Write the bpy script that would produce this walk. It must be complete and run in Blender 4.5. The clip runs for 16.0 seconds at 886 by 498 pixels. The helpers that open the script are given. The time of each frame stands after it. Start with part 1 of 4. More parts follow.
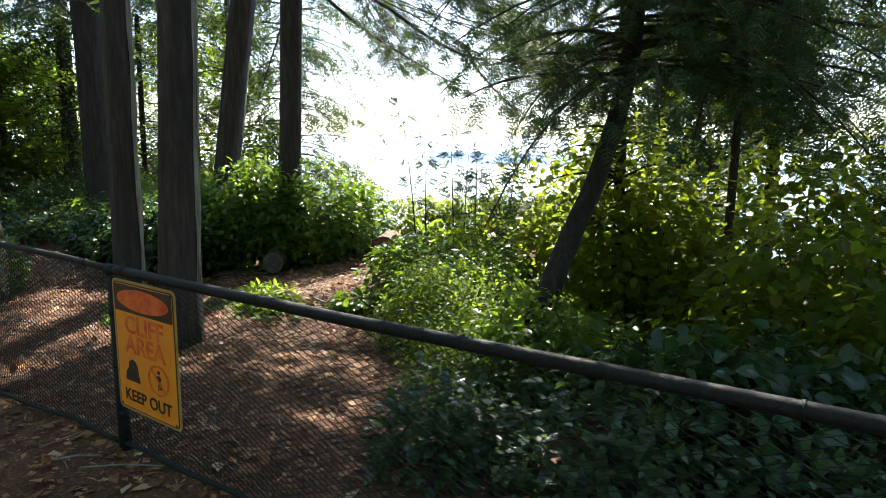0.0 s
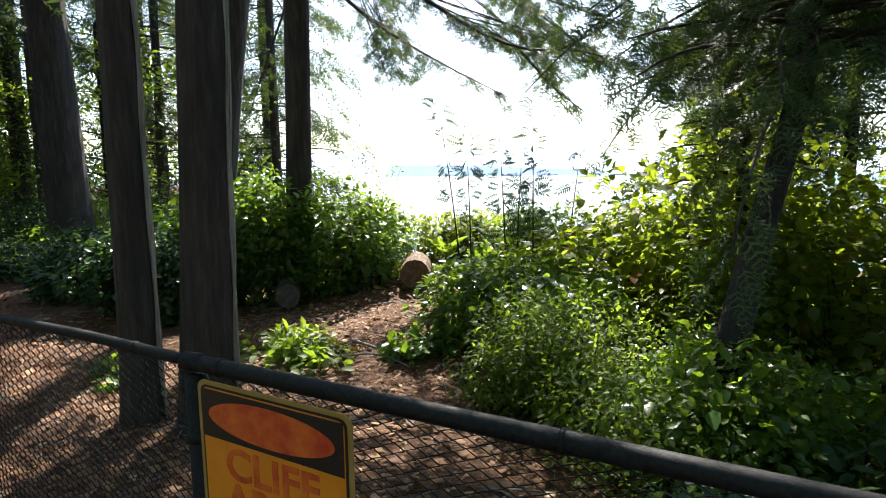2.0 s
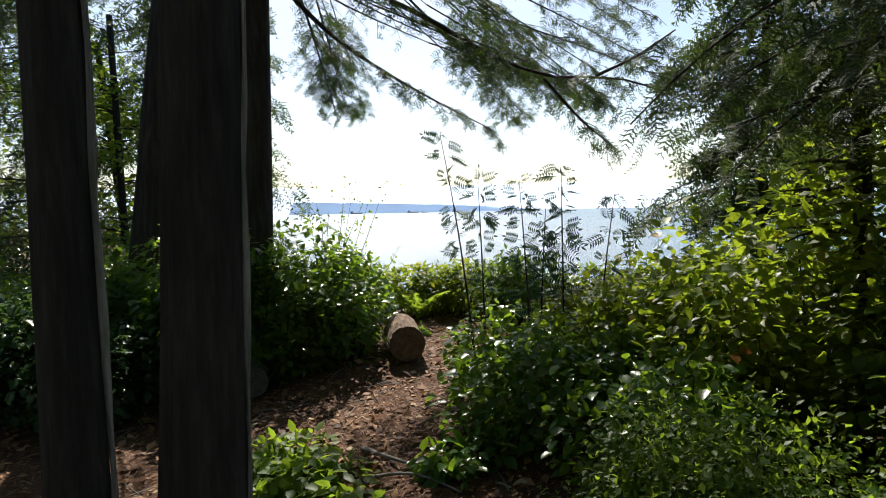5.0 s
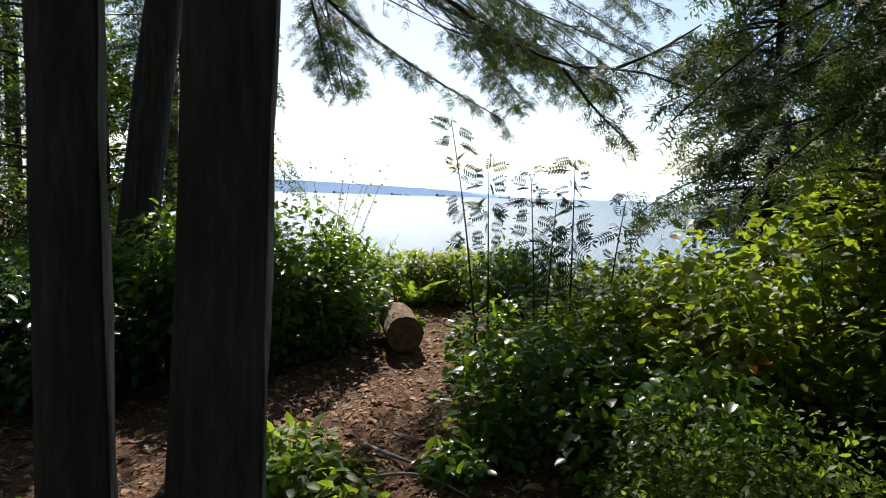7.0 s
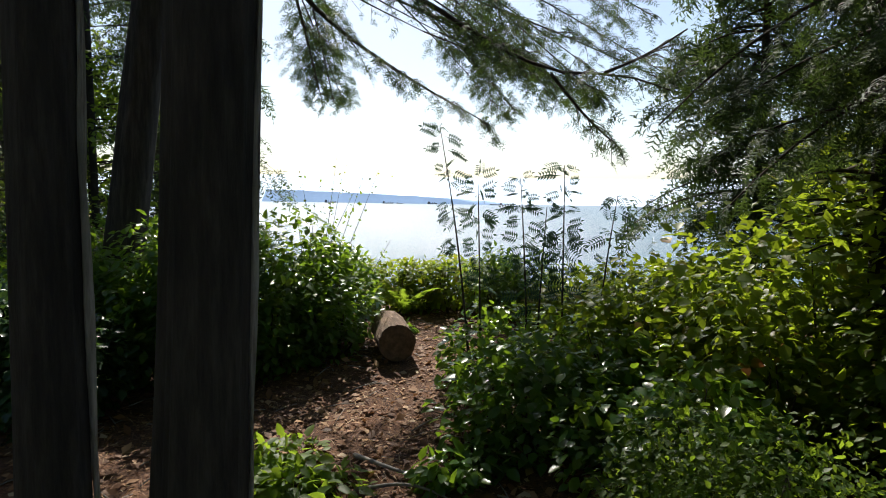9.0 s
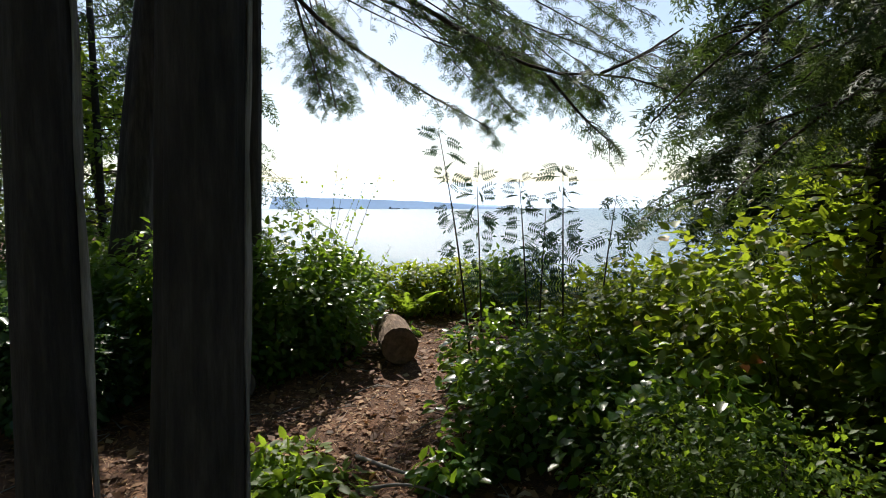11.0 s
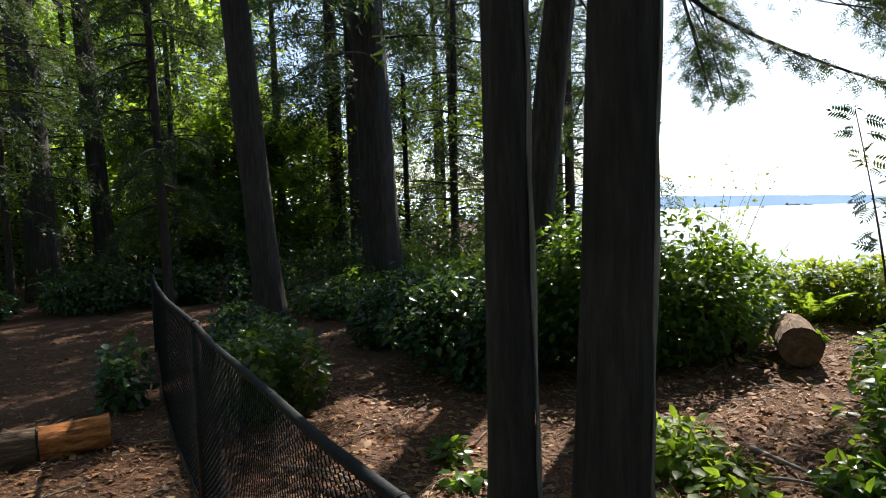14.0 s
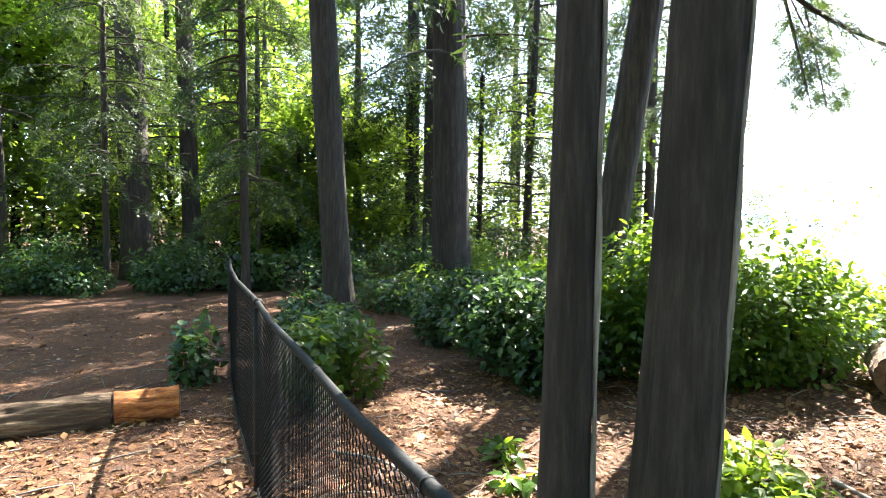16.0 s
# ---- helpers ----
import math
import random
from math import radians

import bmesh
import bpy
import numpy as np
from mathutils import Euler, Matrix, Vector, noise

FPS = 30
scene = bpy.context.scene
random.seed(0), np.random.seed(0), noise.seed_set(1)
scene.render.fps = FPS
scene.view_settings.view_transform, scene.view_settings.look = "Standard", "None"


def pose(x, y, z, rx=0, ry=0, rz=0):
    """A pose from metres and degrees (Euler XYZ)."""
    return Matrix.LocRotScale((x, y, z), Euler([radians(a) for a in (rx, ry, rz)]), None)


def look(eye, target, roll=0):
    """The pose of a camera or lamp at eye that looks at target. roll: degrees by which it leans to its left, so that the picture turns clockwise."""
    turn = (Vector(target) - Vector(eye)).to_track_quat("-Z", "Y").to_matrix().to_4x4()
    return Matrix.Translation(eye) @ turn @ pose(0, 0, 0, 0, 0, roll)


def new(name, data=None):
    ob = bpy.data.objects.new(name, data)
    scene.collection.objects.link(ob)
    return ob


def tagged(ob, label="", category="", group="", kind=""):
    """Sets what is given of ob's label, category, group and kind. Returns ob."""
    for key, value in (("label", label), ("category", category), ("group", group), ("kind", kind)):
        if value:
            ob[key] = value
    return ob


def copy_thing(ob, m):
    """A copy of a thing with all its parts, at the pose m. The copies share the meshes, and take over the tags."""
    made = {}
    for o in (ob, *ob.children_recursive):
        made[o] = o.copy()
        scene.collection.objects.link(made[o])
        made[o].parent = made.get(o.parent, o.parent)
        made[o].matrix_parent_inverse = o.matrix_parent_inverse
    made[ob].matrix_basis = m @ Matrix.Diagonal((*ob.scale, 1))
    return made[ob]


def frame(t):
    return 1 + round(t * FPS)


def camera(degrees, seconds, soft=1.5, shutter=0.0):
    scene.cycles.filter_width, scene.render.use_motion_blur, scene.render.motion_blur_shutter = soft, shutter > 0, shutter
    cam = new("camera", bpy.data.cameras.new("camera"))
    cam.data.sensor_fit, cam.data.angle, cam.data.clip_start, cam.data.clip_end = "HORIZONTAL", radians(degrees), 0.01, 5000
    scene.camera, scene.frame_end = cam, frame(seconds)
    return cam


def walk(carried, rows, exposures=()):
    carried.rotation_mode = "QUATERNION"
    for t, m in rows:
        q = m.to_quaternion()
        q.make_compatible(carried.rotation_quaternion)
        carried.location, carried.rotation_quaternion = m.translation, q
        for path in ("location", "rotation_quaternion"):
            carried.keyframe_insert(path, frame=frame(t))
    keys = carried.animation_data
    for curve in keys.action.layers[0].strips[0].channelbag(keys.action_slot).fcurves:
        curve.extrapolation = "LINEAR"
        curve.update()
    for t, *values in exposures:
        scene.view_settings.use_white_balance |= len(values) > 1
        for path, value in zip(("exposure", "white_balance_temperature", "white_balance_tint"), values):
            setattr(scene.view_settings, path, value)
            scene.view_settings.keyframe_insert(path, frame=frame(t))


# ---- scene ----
cam = camera(73.47, 16.0, soft=1.0)
PATH = [
    (0, (-2.336, 1.724, 1.412), (-3.257, 3.473, 1.106), 0.8),
    (0.5, (-2.726, 1.899, 1.400), (-3.560, 3.695, 1.117), -0.2),
    (1, (-3.065, 2.120, 1.420), (-3.906, 3.913, 1.137), -2.1),
    (1.5, (-3.347, 2.170, 1.377), (-4.214, 3.948, 1.082), -2.3),
    (2, (-3.620, 2.247, 1.367), (-4.426, 4.059, 1.106), -0.8),
    (2.5, (-3.877, 2.414, 1.400), (-4.544, 4.290, 1.213), -0.2),
    (3, (-4.119, 2.602, 1.425), (-4.666, 4.520, 1.271), -1.5),
    (3.5, (-4.363, 2.684, 1.415), (-4.840, 4.621, 1.266), -1.6),
    (4, (-4.588, 2.724, 1.435), (-5.033, 4.667, 1.276), -1.4),
    (4.5, (-4.696, 2.855, 1.444), (-5.177, 4.791, 1.296), -1.9),
    (4.7, (-4.765, 2.924, 1.465), (-5.268, 4.855, 1.325), -1.6),
    (6.8, (-5.090, 3.123, 1.509), (-5.559, 5.058, 1.314), 1.1),
    (7, (-5.096, 3.111, 1.514), (-5.547, 5.050, 1.318), 1.6),
    (7.5, (-5.094, 3.129, 1.514), (-5.531, 5.070, 1.315), 1.7),
    (8, (-5.105, 3.128, 1.508), (-5.535, 5.072, 1.321), 1.7),
    (8.5, (-5.100, 3.132, 1.501), (-5.533, 5.077, 1.333), 1.1),
    (9, (-5.086, 3.138, 1.508), (-5.514, 5.084, 1.338), 0.8),
    (9.2, (-5.059, 3.149, 1.501), (-5.487, 5.095, 1.338), 0.5),
    (11.5, (-5.002, 3.113, 1.490), (-5.474, 5.051, 1.341), -0.7),
    (12, (-4.920, 3.109, 1.489), (-5.518, 5.012, 1.346), -0.6),
    (12.5, (-4.924, 3.085, 1.496), (-5.813, 4.872, 1.362), -1.2),
    (12.6, (-4.926, 3.049, 1.497), (-5.893, 4.795, 1.364), -1.3),
    (13, (-4.932, 2.978, 1.494), (-6.115, 4.581, 1.322), -1.6),
    (13.2, (-4.928, 2.924, 1.487), (-6.202, 4.457, 1.324), -1.9),
    (13.5, (-4.937, 2.868, 1.472), (-6.298, 4.323, 1.301), -2.5),
    (14, (-4.926, 2.727, 1.446), (-6.417, 4.055, 1.319), -2.1),
    (14.5, (-4.826, 2.733, 1.437), (-6.451, 3.894, 1.323), 0.0),
    (15, (-4.763, 2.784, 1.399), (-6.461, 3.832, 1.265), 0.8),
    (15.5, (-4.830, 2.809, 1.375), (-6.514, 3.880, 1.244), 0.3),
    (16, (-4.944, 2.805, 1.384), (-6.585, 3.943, 1.272), 0.8),
]
EXPOSURES = [(0, 2.1), (2, 1.85), (3, 1.2), (4, 0.75), (12, 0.62), (13, 0.65), (13.5, 0.85), (14, 1.1), (14.5, 1.55), (15, 2.35), (16, 3.15)]
walk(cam, [(t, look(eye, target, roll)) for t, eye, target, roll in PATH], EXPOSURES)

# ---- world and sun ----
SUN_AZ, SUN_EL = -22.0, 47.0
world = bpy.data.worlds.new("world")
scene.world = world
world.use_nodes = True
wn = world.node_tree.nodes
sky = wn.new("ShaderNodeTexSky")
sky.sky_type = "NISHITA"
sky.sun_disc = False
sky.sun_elevation = radians(SUN_EL)
sky.sun_rotation = radians(SUN_AZ)
sky.dust_density = 1.0
wn["Background"].inputs["Strength"].default_value = 0.1
world.node_tree.links.new(sky.outputs["Color"], wn["Background"].inputs["Color"])
sun_data = bpy.data.lights.new("sun", "SUN")
sun_data.energy, sun_data.angle, sun_data.color = 5.0, radians(0.5), (1.0, 0.93, 0.82)
sun = new("sun", sun_data)
toward = Vector((math.sin(radians(SUN_AZ)) * math.cos(radians(SUN_EL)), math.cos(radians(SUN_AZ)) * math.cos(radians(SUN_EL)), math.sin(radians(SUN_EL))))
sun.matrix_world = look(toward * 60, (0, 0, 0))

# ---- materials ----
rng = np.random.default_rng(7)


def material(name):
    m = bpy.data.materials.new(name)
    m.use_nodes = True
    return m, m.node_tree.nodes, m.node_tree.links, m.node_tree.nodes["Principled BSDF"]


def ramp(nodes, links, source, stops):
    r = nodes.new("ShaderNodeValToRGB")
    while len(r.color_ramp.elements) < len(stops):
        r.color_ramp.elements.new(0.5)
    for e, (at, col) in zip(r.color_ramp.elements, stops):
        e.position, e.color = at, (*col, 1)
    links.new(source, r.inputs["Fac"])
    return r.outputs["Color"]


def noise_node(nodes, links, scale, detail=6, rough=0.6, stretch=(1, 1, 1), coords="Object"):
    tc, mp, nz = nodes.new("ShaderNodeTexCoord"), nodes.new("ShaderNodeMapping"), nodes.new("ShaderNodeTexNoise")
    mp.inputs["Scale"].default_value = stretch
    nz.inputs["Scale"].default_value, nz.inputs["Detail"].default_value, nz.inputs["Roughness"].default_value = scale, detail, rough
    links.new(tc.outputs[coords], mp.inputs["Vector"])
    links.new(mp.outputs["Vector"], nz.inputs["Vector"])
    return nz.outputs["Fac"]


def bump(nodes, links, bsdf, height, strength, distance):
    b = nodes.new("ShaderNodeBump")
    b.inputs["Strength"].default_value, b.inputs["Distance"].default_value = strength, distance
    links.new(height, b.inputs["Height"])
    links.new(b.outputs["Normal"], bsdf.inputs["Normal"])


def mixed(nodes, links, a, b, fac, mode="MIX"):
    m = nodes.new("ShaderNodeMix")
    m.data_type, m.blend_type = "RGBA", mode
    for socket, v in ((m.inputs[0], fac), (m.inputs[6], a), (m.inputs[7], b)):
        if hasattr(v, "links"):
            links.new(v, socket)
        else:
            socket.default_value = v if isinstance(v, float) else (*v, 1)
    return m.outputs[2]


def leaf_material(name, stops, light, through_share=0.5, rough=0.35):
    """Leaves: colour by leaf, a glossy face, and light that comes through."""
    m, n, l, b = material(name)
    geo = n.new("ShaderNodeNewGeometry")
    col = ramp(n, l, geo.outputs["Random Per Island"], stops)
    patch = noise_node(n, l, 1.3, 3)
    col = mixed(n, l, col, ramp(n, l, patch, [(0.3, (0.6, 0.62, 0.55)), (0.7, (1.0, 1.0, 1.0))]), 0.8, "MULTIPLY")
    l.new(col, b.inputs["Base Color"])
    b.inputs["Roughness"].default_value, b.inputs["Specular IOR Level"].default_value = rough, 0.35
    tr, mx = n.new("ShaderNodeBsdfTranslucent"), n.new("ShaderNodeMixShader")
    tcol = mixed(n, l, col, light, 0.55)
    l.new(tcol, tr.inputs["Color"])
    mx.inputs[0].default_value = through_share
    l.new(b.outputs[0], mx.inputs[1])
    l.new(tr.outputs[0], mx.inputs[2])
    l.new(mx.outputs[0], n["Material Output"].inputs["Surface"])
    return m


def bark_material(name, dark, pale, stretch=(1, 1, 0.12)):
    m, n, l, b = material(name)
    fib = noise_node(n, l, 26, 8, 0.7, stretch)
    big = noise_node(n, l, 2.2, 4, 0.6, (1, 1, 0.4))
    col = ramp(n, l, fib, [(0.32, tuple(c * 0.5 for c in dark)), (0.5, dark), (0.72, pale)])
    col = mixed(n, l, col, ramp(n, l, big, [(0.35, (0.55, 0.55, 0.5)), (0.65, (1, 0.95, 0.9))]), 0.8, "MULTIPLY")
    l.new(col, b.inputs["Base Color"])
    b.inputs["Roughness"].default_value = 0.92
    bump(n, l, b, fib, 0.9, 0.03)
    return m


def plain_material(name, a, c, scale, rough=0.6, metal=0.0, bumpy=0.2, distance=0.003, stretch=(1, 1, 1)):
    m, n, l, b = material(name)
    f = noise_node(n, l, scale, 6, 0.65, stretch)
    l.new(ramp(n, l, f, [(0.35, a), (0.65, c)]), b.inputs["Base Color"])
    b.inputs["Roughness"].default_value, b.inputs["Metallic"].default_value, b.inputs["Specular IOR Level"].default_value = rough, metal, 0.35
    bump(n, l, b, f, bumpy, distance)
    return m


BARK_CEDAR = bark_material("cedar_bark", (0.052, 0.042, 0.037), (0.105, 0.088, 0.077))
# Pale torn bark, whitened further so that its edge looks sunlit.
BARK_PALE_LIT = bark_material("pale_lit_bark", (0.42, 0.38, 0.34), (0.7, 0.65, 0.6))
BARK_GREY = bark_material("grey_bark", (0.03, 0.026, 0.022), (0.07, 0.06, 0.052), (1, 1, 0.4))
TWIG = plain_material("twig_bark", (0.028, 0.022, 0.018), (0.07, 0.055, 0.04), 30, 0.9)
SALAL = leaf_material("salal_leaf", [(0, (0.03, 0.075, 0.02)), (0.5, (0.05, 0.115, 0.025)), (0.85, (0.08, 0.155, 0.03)), (1, (0.14, 0.17, 0.04))], (0.45, 0.7, 0.03), 0.42, 0.28)
MAPLE = leaf_material("bright_leaf", [(0, (0.045, 0.09, 0.015)), (0.5, (0.085, 0.14, 0.02)), (0.88, (0.14, 0.18, 0.025)), (0.97, (0.22, 0.17, 0.03)), (1, (0.25, 0.06, 0.02))], (0.52, 0.66, 0.03), 0.56, 0.42)
CEDAR = leaf_material("cedar_spray", [(0, (0.016, 0.04, 0.018)), (0.5, (0.028, 0.062, 0.022)), (1, (0.06, 0.1, 0.03))], (0.22, 0.33, 0.05), 0.27, 0.6)
WOODLAND = leaf_material("woodland_leaf", [(0, (0.05, 0.1, 0.025)), (0.5, (0.09, 0.15, 0.035)), (0.9, (0.13, 0.19, 0.045)), (1, (0.17, 0.2, 0.05))], (0.58, 0.82, 0.06), 0.64, 0.5)
HUCK = leaf_material("small_leaf", [(0, (0.06, 0.11, 0.025)), (0.6, (0.085, 0.15, 0.03)), (1, (0.12, 0.18, 0.035))], (0.5, 0.7, 0.04), 0.55, 0.5)
# Darkened twin of the salal leaf: shade is put into its colour.
UNDER = leaf_material("shade_painted_leaf", [(0, (0.016, 0.045, 0.02)), (0.6, (0.03, 0.075, 0.03)), (1, (0.06, 0.11, 0.04))], (0.2, 0.36, 0.06), 0.26, 0.25)
ROWAN = leaf_material("rowan_leaf", [(0, (0.025, 0.065, 0.035)), (1, (0.045, 0.1, 0.045))], (0.1, 0.2, 0.05), 0.22, 0.6)
LITTER = leaf_material("dead_leaf", [(0, (0.06, 0.026, 0.014)), (0.4, (0.17, 0.075, 0.034)), (0.75, (0.3, 0.15, 0.07)), (0.95, (0.4, 0.23, 0.11)), (1, (0.55, 0.42, 0.28))], (0.4, 0.18, 0.06), 0.15, 0.7)


STRAW = leaf_material("dry_needles", [(0, (0.12, 0.05, 0.022)), (0.5, (0.25, 0.13, 0.06)), (1, (0.42, 0.29, 0.16))], (0.4, 0.2, 0.08), 0.1, 0.7)


def soil_material():
    m, n, l, b = material("forest_soil")
    fine, mid, big = noise_node(n, l, 60, 8, 0.75), noise_node(n, l, 9, 6, 0.7), noise_node(n, l, 0.8, 4)
    a = ramp(n, l, fine, [(0.32, (0.035, 0.018, 0.011)), (0.5, (0.13, 0.064, 0.032)), (0.7, (0.32, 0.18, 0.09))])
    c = ramp(n, l, mid, [(0.35, (0.5, 0.45, 0.42)), (0.65, (1.0, 0.95, 0.9))])
    d = ramp(n, l, big, [(0.3, (0.7, 0.65, 0.6)), (0.7, (1.1, 1.0, 0.95))])
    col = mixed(n, l, mixed(n, l, a, c, 1.0, "MULTIPLY"), d, 1.0, "MULTIPLY")
    l.new(col, b.inputs["Base Color"])
    b.inputs["Roughness"].default_value = 0.95
    bump(n, l, b, fine, 0.8, 0.02)
    return m


def water_material():
    m, n, l, b = material("sea_water")
    b.inputs["Base Color"].default_value = (0.03, 0.1, 0.14, 1)
    b.inputs["Roughness"].default_value = 0.3
    f = noise_node(n, l, 0.25, 6, 0.7, (1, 1.6, 1))
    bump(n, l, b, f, 1.0, 1.6)
    return m


SOIL, WATER = soil_material(), water_material()
VINYL = plain_material("black_vinyl", (0.004, 0.005, 0.006), (0.014, 0.016, 0.019), 90, 0.6, 0, 0.5)
VINYL.node_tree.nodes["Principled BSDF"].inputs["Specular IOR Level"].default_value = 0.22
WOOD_CUT = plain_material("cut_wood", (0.07, 0.042, 0.027), (0.17, 0.105, 0.065), 18, 0.85, 0, 0.4, 0.004)
WOOD_ORANGE = plain_material("rotten_wood", (0.14, 0.045, 0.018), (0.46, 0.18, 0.05), 40, 0.9, 0, 0.6, 0.008, (0.3, 1, 1))
# Grey cut wood darkened: the shrub's shade is put into the colour.
SHADED_WOOD = plain_material("shade_painted_wood", (0.05, 0.045, 0.04), (0.11, 0.1, 0.09), 14, 0.9, 0, 0.5, 0.005)
OLD_LOG = bark_material("weathered_log", (0.11, 0.072, 0.045), (0.42, 0.31, 0.2), (0.1, 1, 1))
STUB = plain_material("grey_cut_wood", (0.12, 0.11, 0.1), (0.24, 0.22, 0.2), 14, 0.9, 0, 0.5, 0.005)
SIGN_YELLOW = plain_material("sign_yellow", (0.68, 0.225, 0.015), (0.78, 0.285, 0.02), 7, 0.45, 0, 0.02)
SIGN_BLACK = plain_material("sign_black", (0.012, 0.012, 0.012), (0.02, 0.02, 0.02), 9, 0.45, 0, 0.02)
SIGN_RED = plain_material("sign_red", (0.5, 0.045, 0.02), (0.72, 0.17, 0.03), 16, 0.45, 0, 0.02)
SIGN_BACK = plain_material("sign_edge", (0.3, 0.2, 0.06), (0.4, 0.26, 0.08), 9, 0.4, 0, 0.05)
SHIP = plain_material("ship_paint", (0.1, 0.1, 0.12), (0.16, 0.15, 0.16), 0.05, 0.6)


# Distant surfaces glow, with aerial haze put into their colour.
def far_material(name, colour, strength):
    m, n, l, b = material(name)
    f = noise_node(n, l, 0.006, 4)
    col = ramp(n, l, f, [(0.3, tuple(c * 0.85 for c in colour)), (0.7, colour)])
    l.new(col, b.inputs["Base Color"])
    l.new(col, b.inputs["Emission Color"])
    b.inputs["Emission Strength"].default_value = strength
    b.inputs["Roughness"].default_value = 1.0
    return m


HILL, HAZE_GLOW = far_material("hazed_glow_hills", (0.33, 0.44, 0.6), 0.6), far_material("glowing_haze", (0.86, 0.92, 1.0), 1.0)


# ---- building helpers ----
def to_mesh(name, verts, tris, mats, smooth=False):
    """A mesh from arrays of points and triangles."""
    verts, tris = np.asarray(verts, "f4"), np.asarray(tris, "i4")
    me = bpy.data.meshes.new(name)
    me.vertices.add(len(verts))
    me.vertices.foreach_set("co", verts.ravel())
    me.loops.add(tris.size)
    me.loops.foreach_set("vertex_index", tris.ravel())
    me.polygons.add(len(tris))
    me.polygons.foreach_set("loop_start", np.arange(0, tris.size, 3, dtype="i4"))
    me.polygons.foreach_set("loop_total", np.full(len(tris), 3, "i4"))
    me.update(calc_edges=True)
    me.validate()
    for m in mats if isinstance(mats, (list, tuple)) else (mats,):
        me.materials.append(m)
    if smooth:
        me.polygons.foreach_set("use_smooth", np.ones(len(tris), bool))
    return me


def part(name, me, parent, label="", kind=""):
    ob = new(name, me)
    ob.parent = parent
    return tagged(ob, label, "", "", kind)


def thing(name, at, label, category, group="", kind=""):
    ob = new(name)
    ob.empty_display_size = 0.1
    ob.location = at
    return tagged(ob, label, category, group, kind)


def bm_mesh(name, bm, mat, smooth=False):
    me = bpy.data.meshes.new(name)
    bm.normal_update()
    bm.to_mesh(me)
    bm.free()
    for m in mat if isinstance(mat, (list, tuple)) else (mat,):
        me.materials.append(m)
    if smooth:
        for p in me.polygons:
            p.use_smooth = True
    return me


def tube_arrays(points, radii, sides=6):
    """Points and triangles of a closed tube along a line."""
    pts = np.asarray(points, float)
    radii = np.broadcast_to(np.asarray(radii, float), (len(pts),))
    tang = np.gradient(pts, axis=0)
    tang /= np.linalg.norm(tang, axis=1)[:, None] + 1e-9
    ref = np.eye(3)[np.argmin(np.abs(tang).max(axis=0))]
    a = np.cross(tang, ref)
    a /= np.linalg.norm(a, axis=1)[:, None] + 1e-9
    b = np.cross(tang, a)
    ang = np.linspace(0, 2 * np.pi, sides, endpoint=False)
    ring = a[:, None] * np.cos(ang)[None, :, None] + b[:, None] * np.sin(ang)[None, :, None]
    v = (pts[:, None] + ring * radii[:, None, None]).reshape(-1, 3)
    n = len(pts)
    i, j = np.meshgrid(np.arange(n - 1), np.arange(sides), indexing="ij")
    p, q, r, s = i * sides + j, i * sides + (j + 1) % sides, (i + 1) * sides + j, (i + 1) * sides + (j + 1) % sides
    t = np.concatenate([np.stack([p, q, r], -1).reshape(-1, 3), np.stack([q, s, r], -1).reshape(-1, 3)])
    k = np.arange(1, sides - 1)
    lo = np.stack([np.zeros_like(k), k + 1, k], -1)
    hi = np.stack([np.zeros_like(k), k, k + 1], -1) + (n - 1) * sides
    return v, np.concatenate([t, lo, hi])


def join_arrays(pieces):
    vs, ts, o = [], [], 0
    for v, t in pieces:
        vs.append(v)
        ts.append(t + o)
        o += len(v)
    return np.concatenate(vs), np.concatenate(ts)


def unit(a):
    return a / (np.linalg.norm(a, axis=-1, keepdims=True) + 1e-9)


def scatter(template, at, axis, normal, size, width=1.0):
    """Copies of a small leaf shape: axis along the leaf, normal out of its face."""
    tv, tt = template
    x = unit(axis)
    y = unit(np.cross(normal, x))
    z = np.cross(x, y)
    size, width = np.broadcast_to(size, (len(at),)), np.broadcast_to(width, (len(at),))
    v = at[:, None] + size[:, None, None] * (tv[None, :, :1] * x[:, None] + width[:, None, None] * tv[None, :, 1:2] * y[:, None] + tv[None, :, 2:] * z[:, None])
    t = tt[None] + (np.arange(len(at)) * len(tv))[:, None, None]
    return v.reshape(-1, 3), t.reshape(-1, 3)


def leaf_shape():
    v = [(0, 0, 0), (0.3, 0.3, 0.07), (0.3, -0.3, 0.07), (0.68, 0.24, 0.03), (0.68, -0.24, 0.03), (1, 0, -0.12), (0.45, 0, -0.01)]
    t = [(0, 6, 1), (0, 2, 6), (1, 6, 3), (2, 4, 6), (3, 6, 5), (6, 4, 5)]
    return np.array(v), np.array(t)


def small_leaf_shape():
    v = [(0, 0, 0), (0.42, 0.3, 0.06), (0.42, -0.3, 0.06), (1, 0, -0.1), (0.45, 0, -0.01)]
    return np.array(v), np.array([(0, 4, 1), (0, 2, 4), (1, 4, 3), (2, 3, 4)])


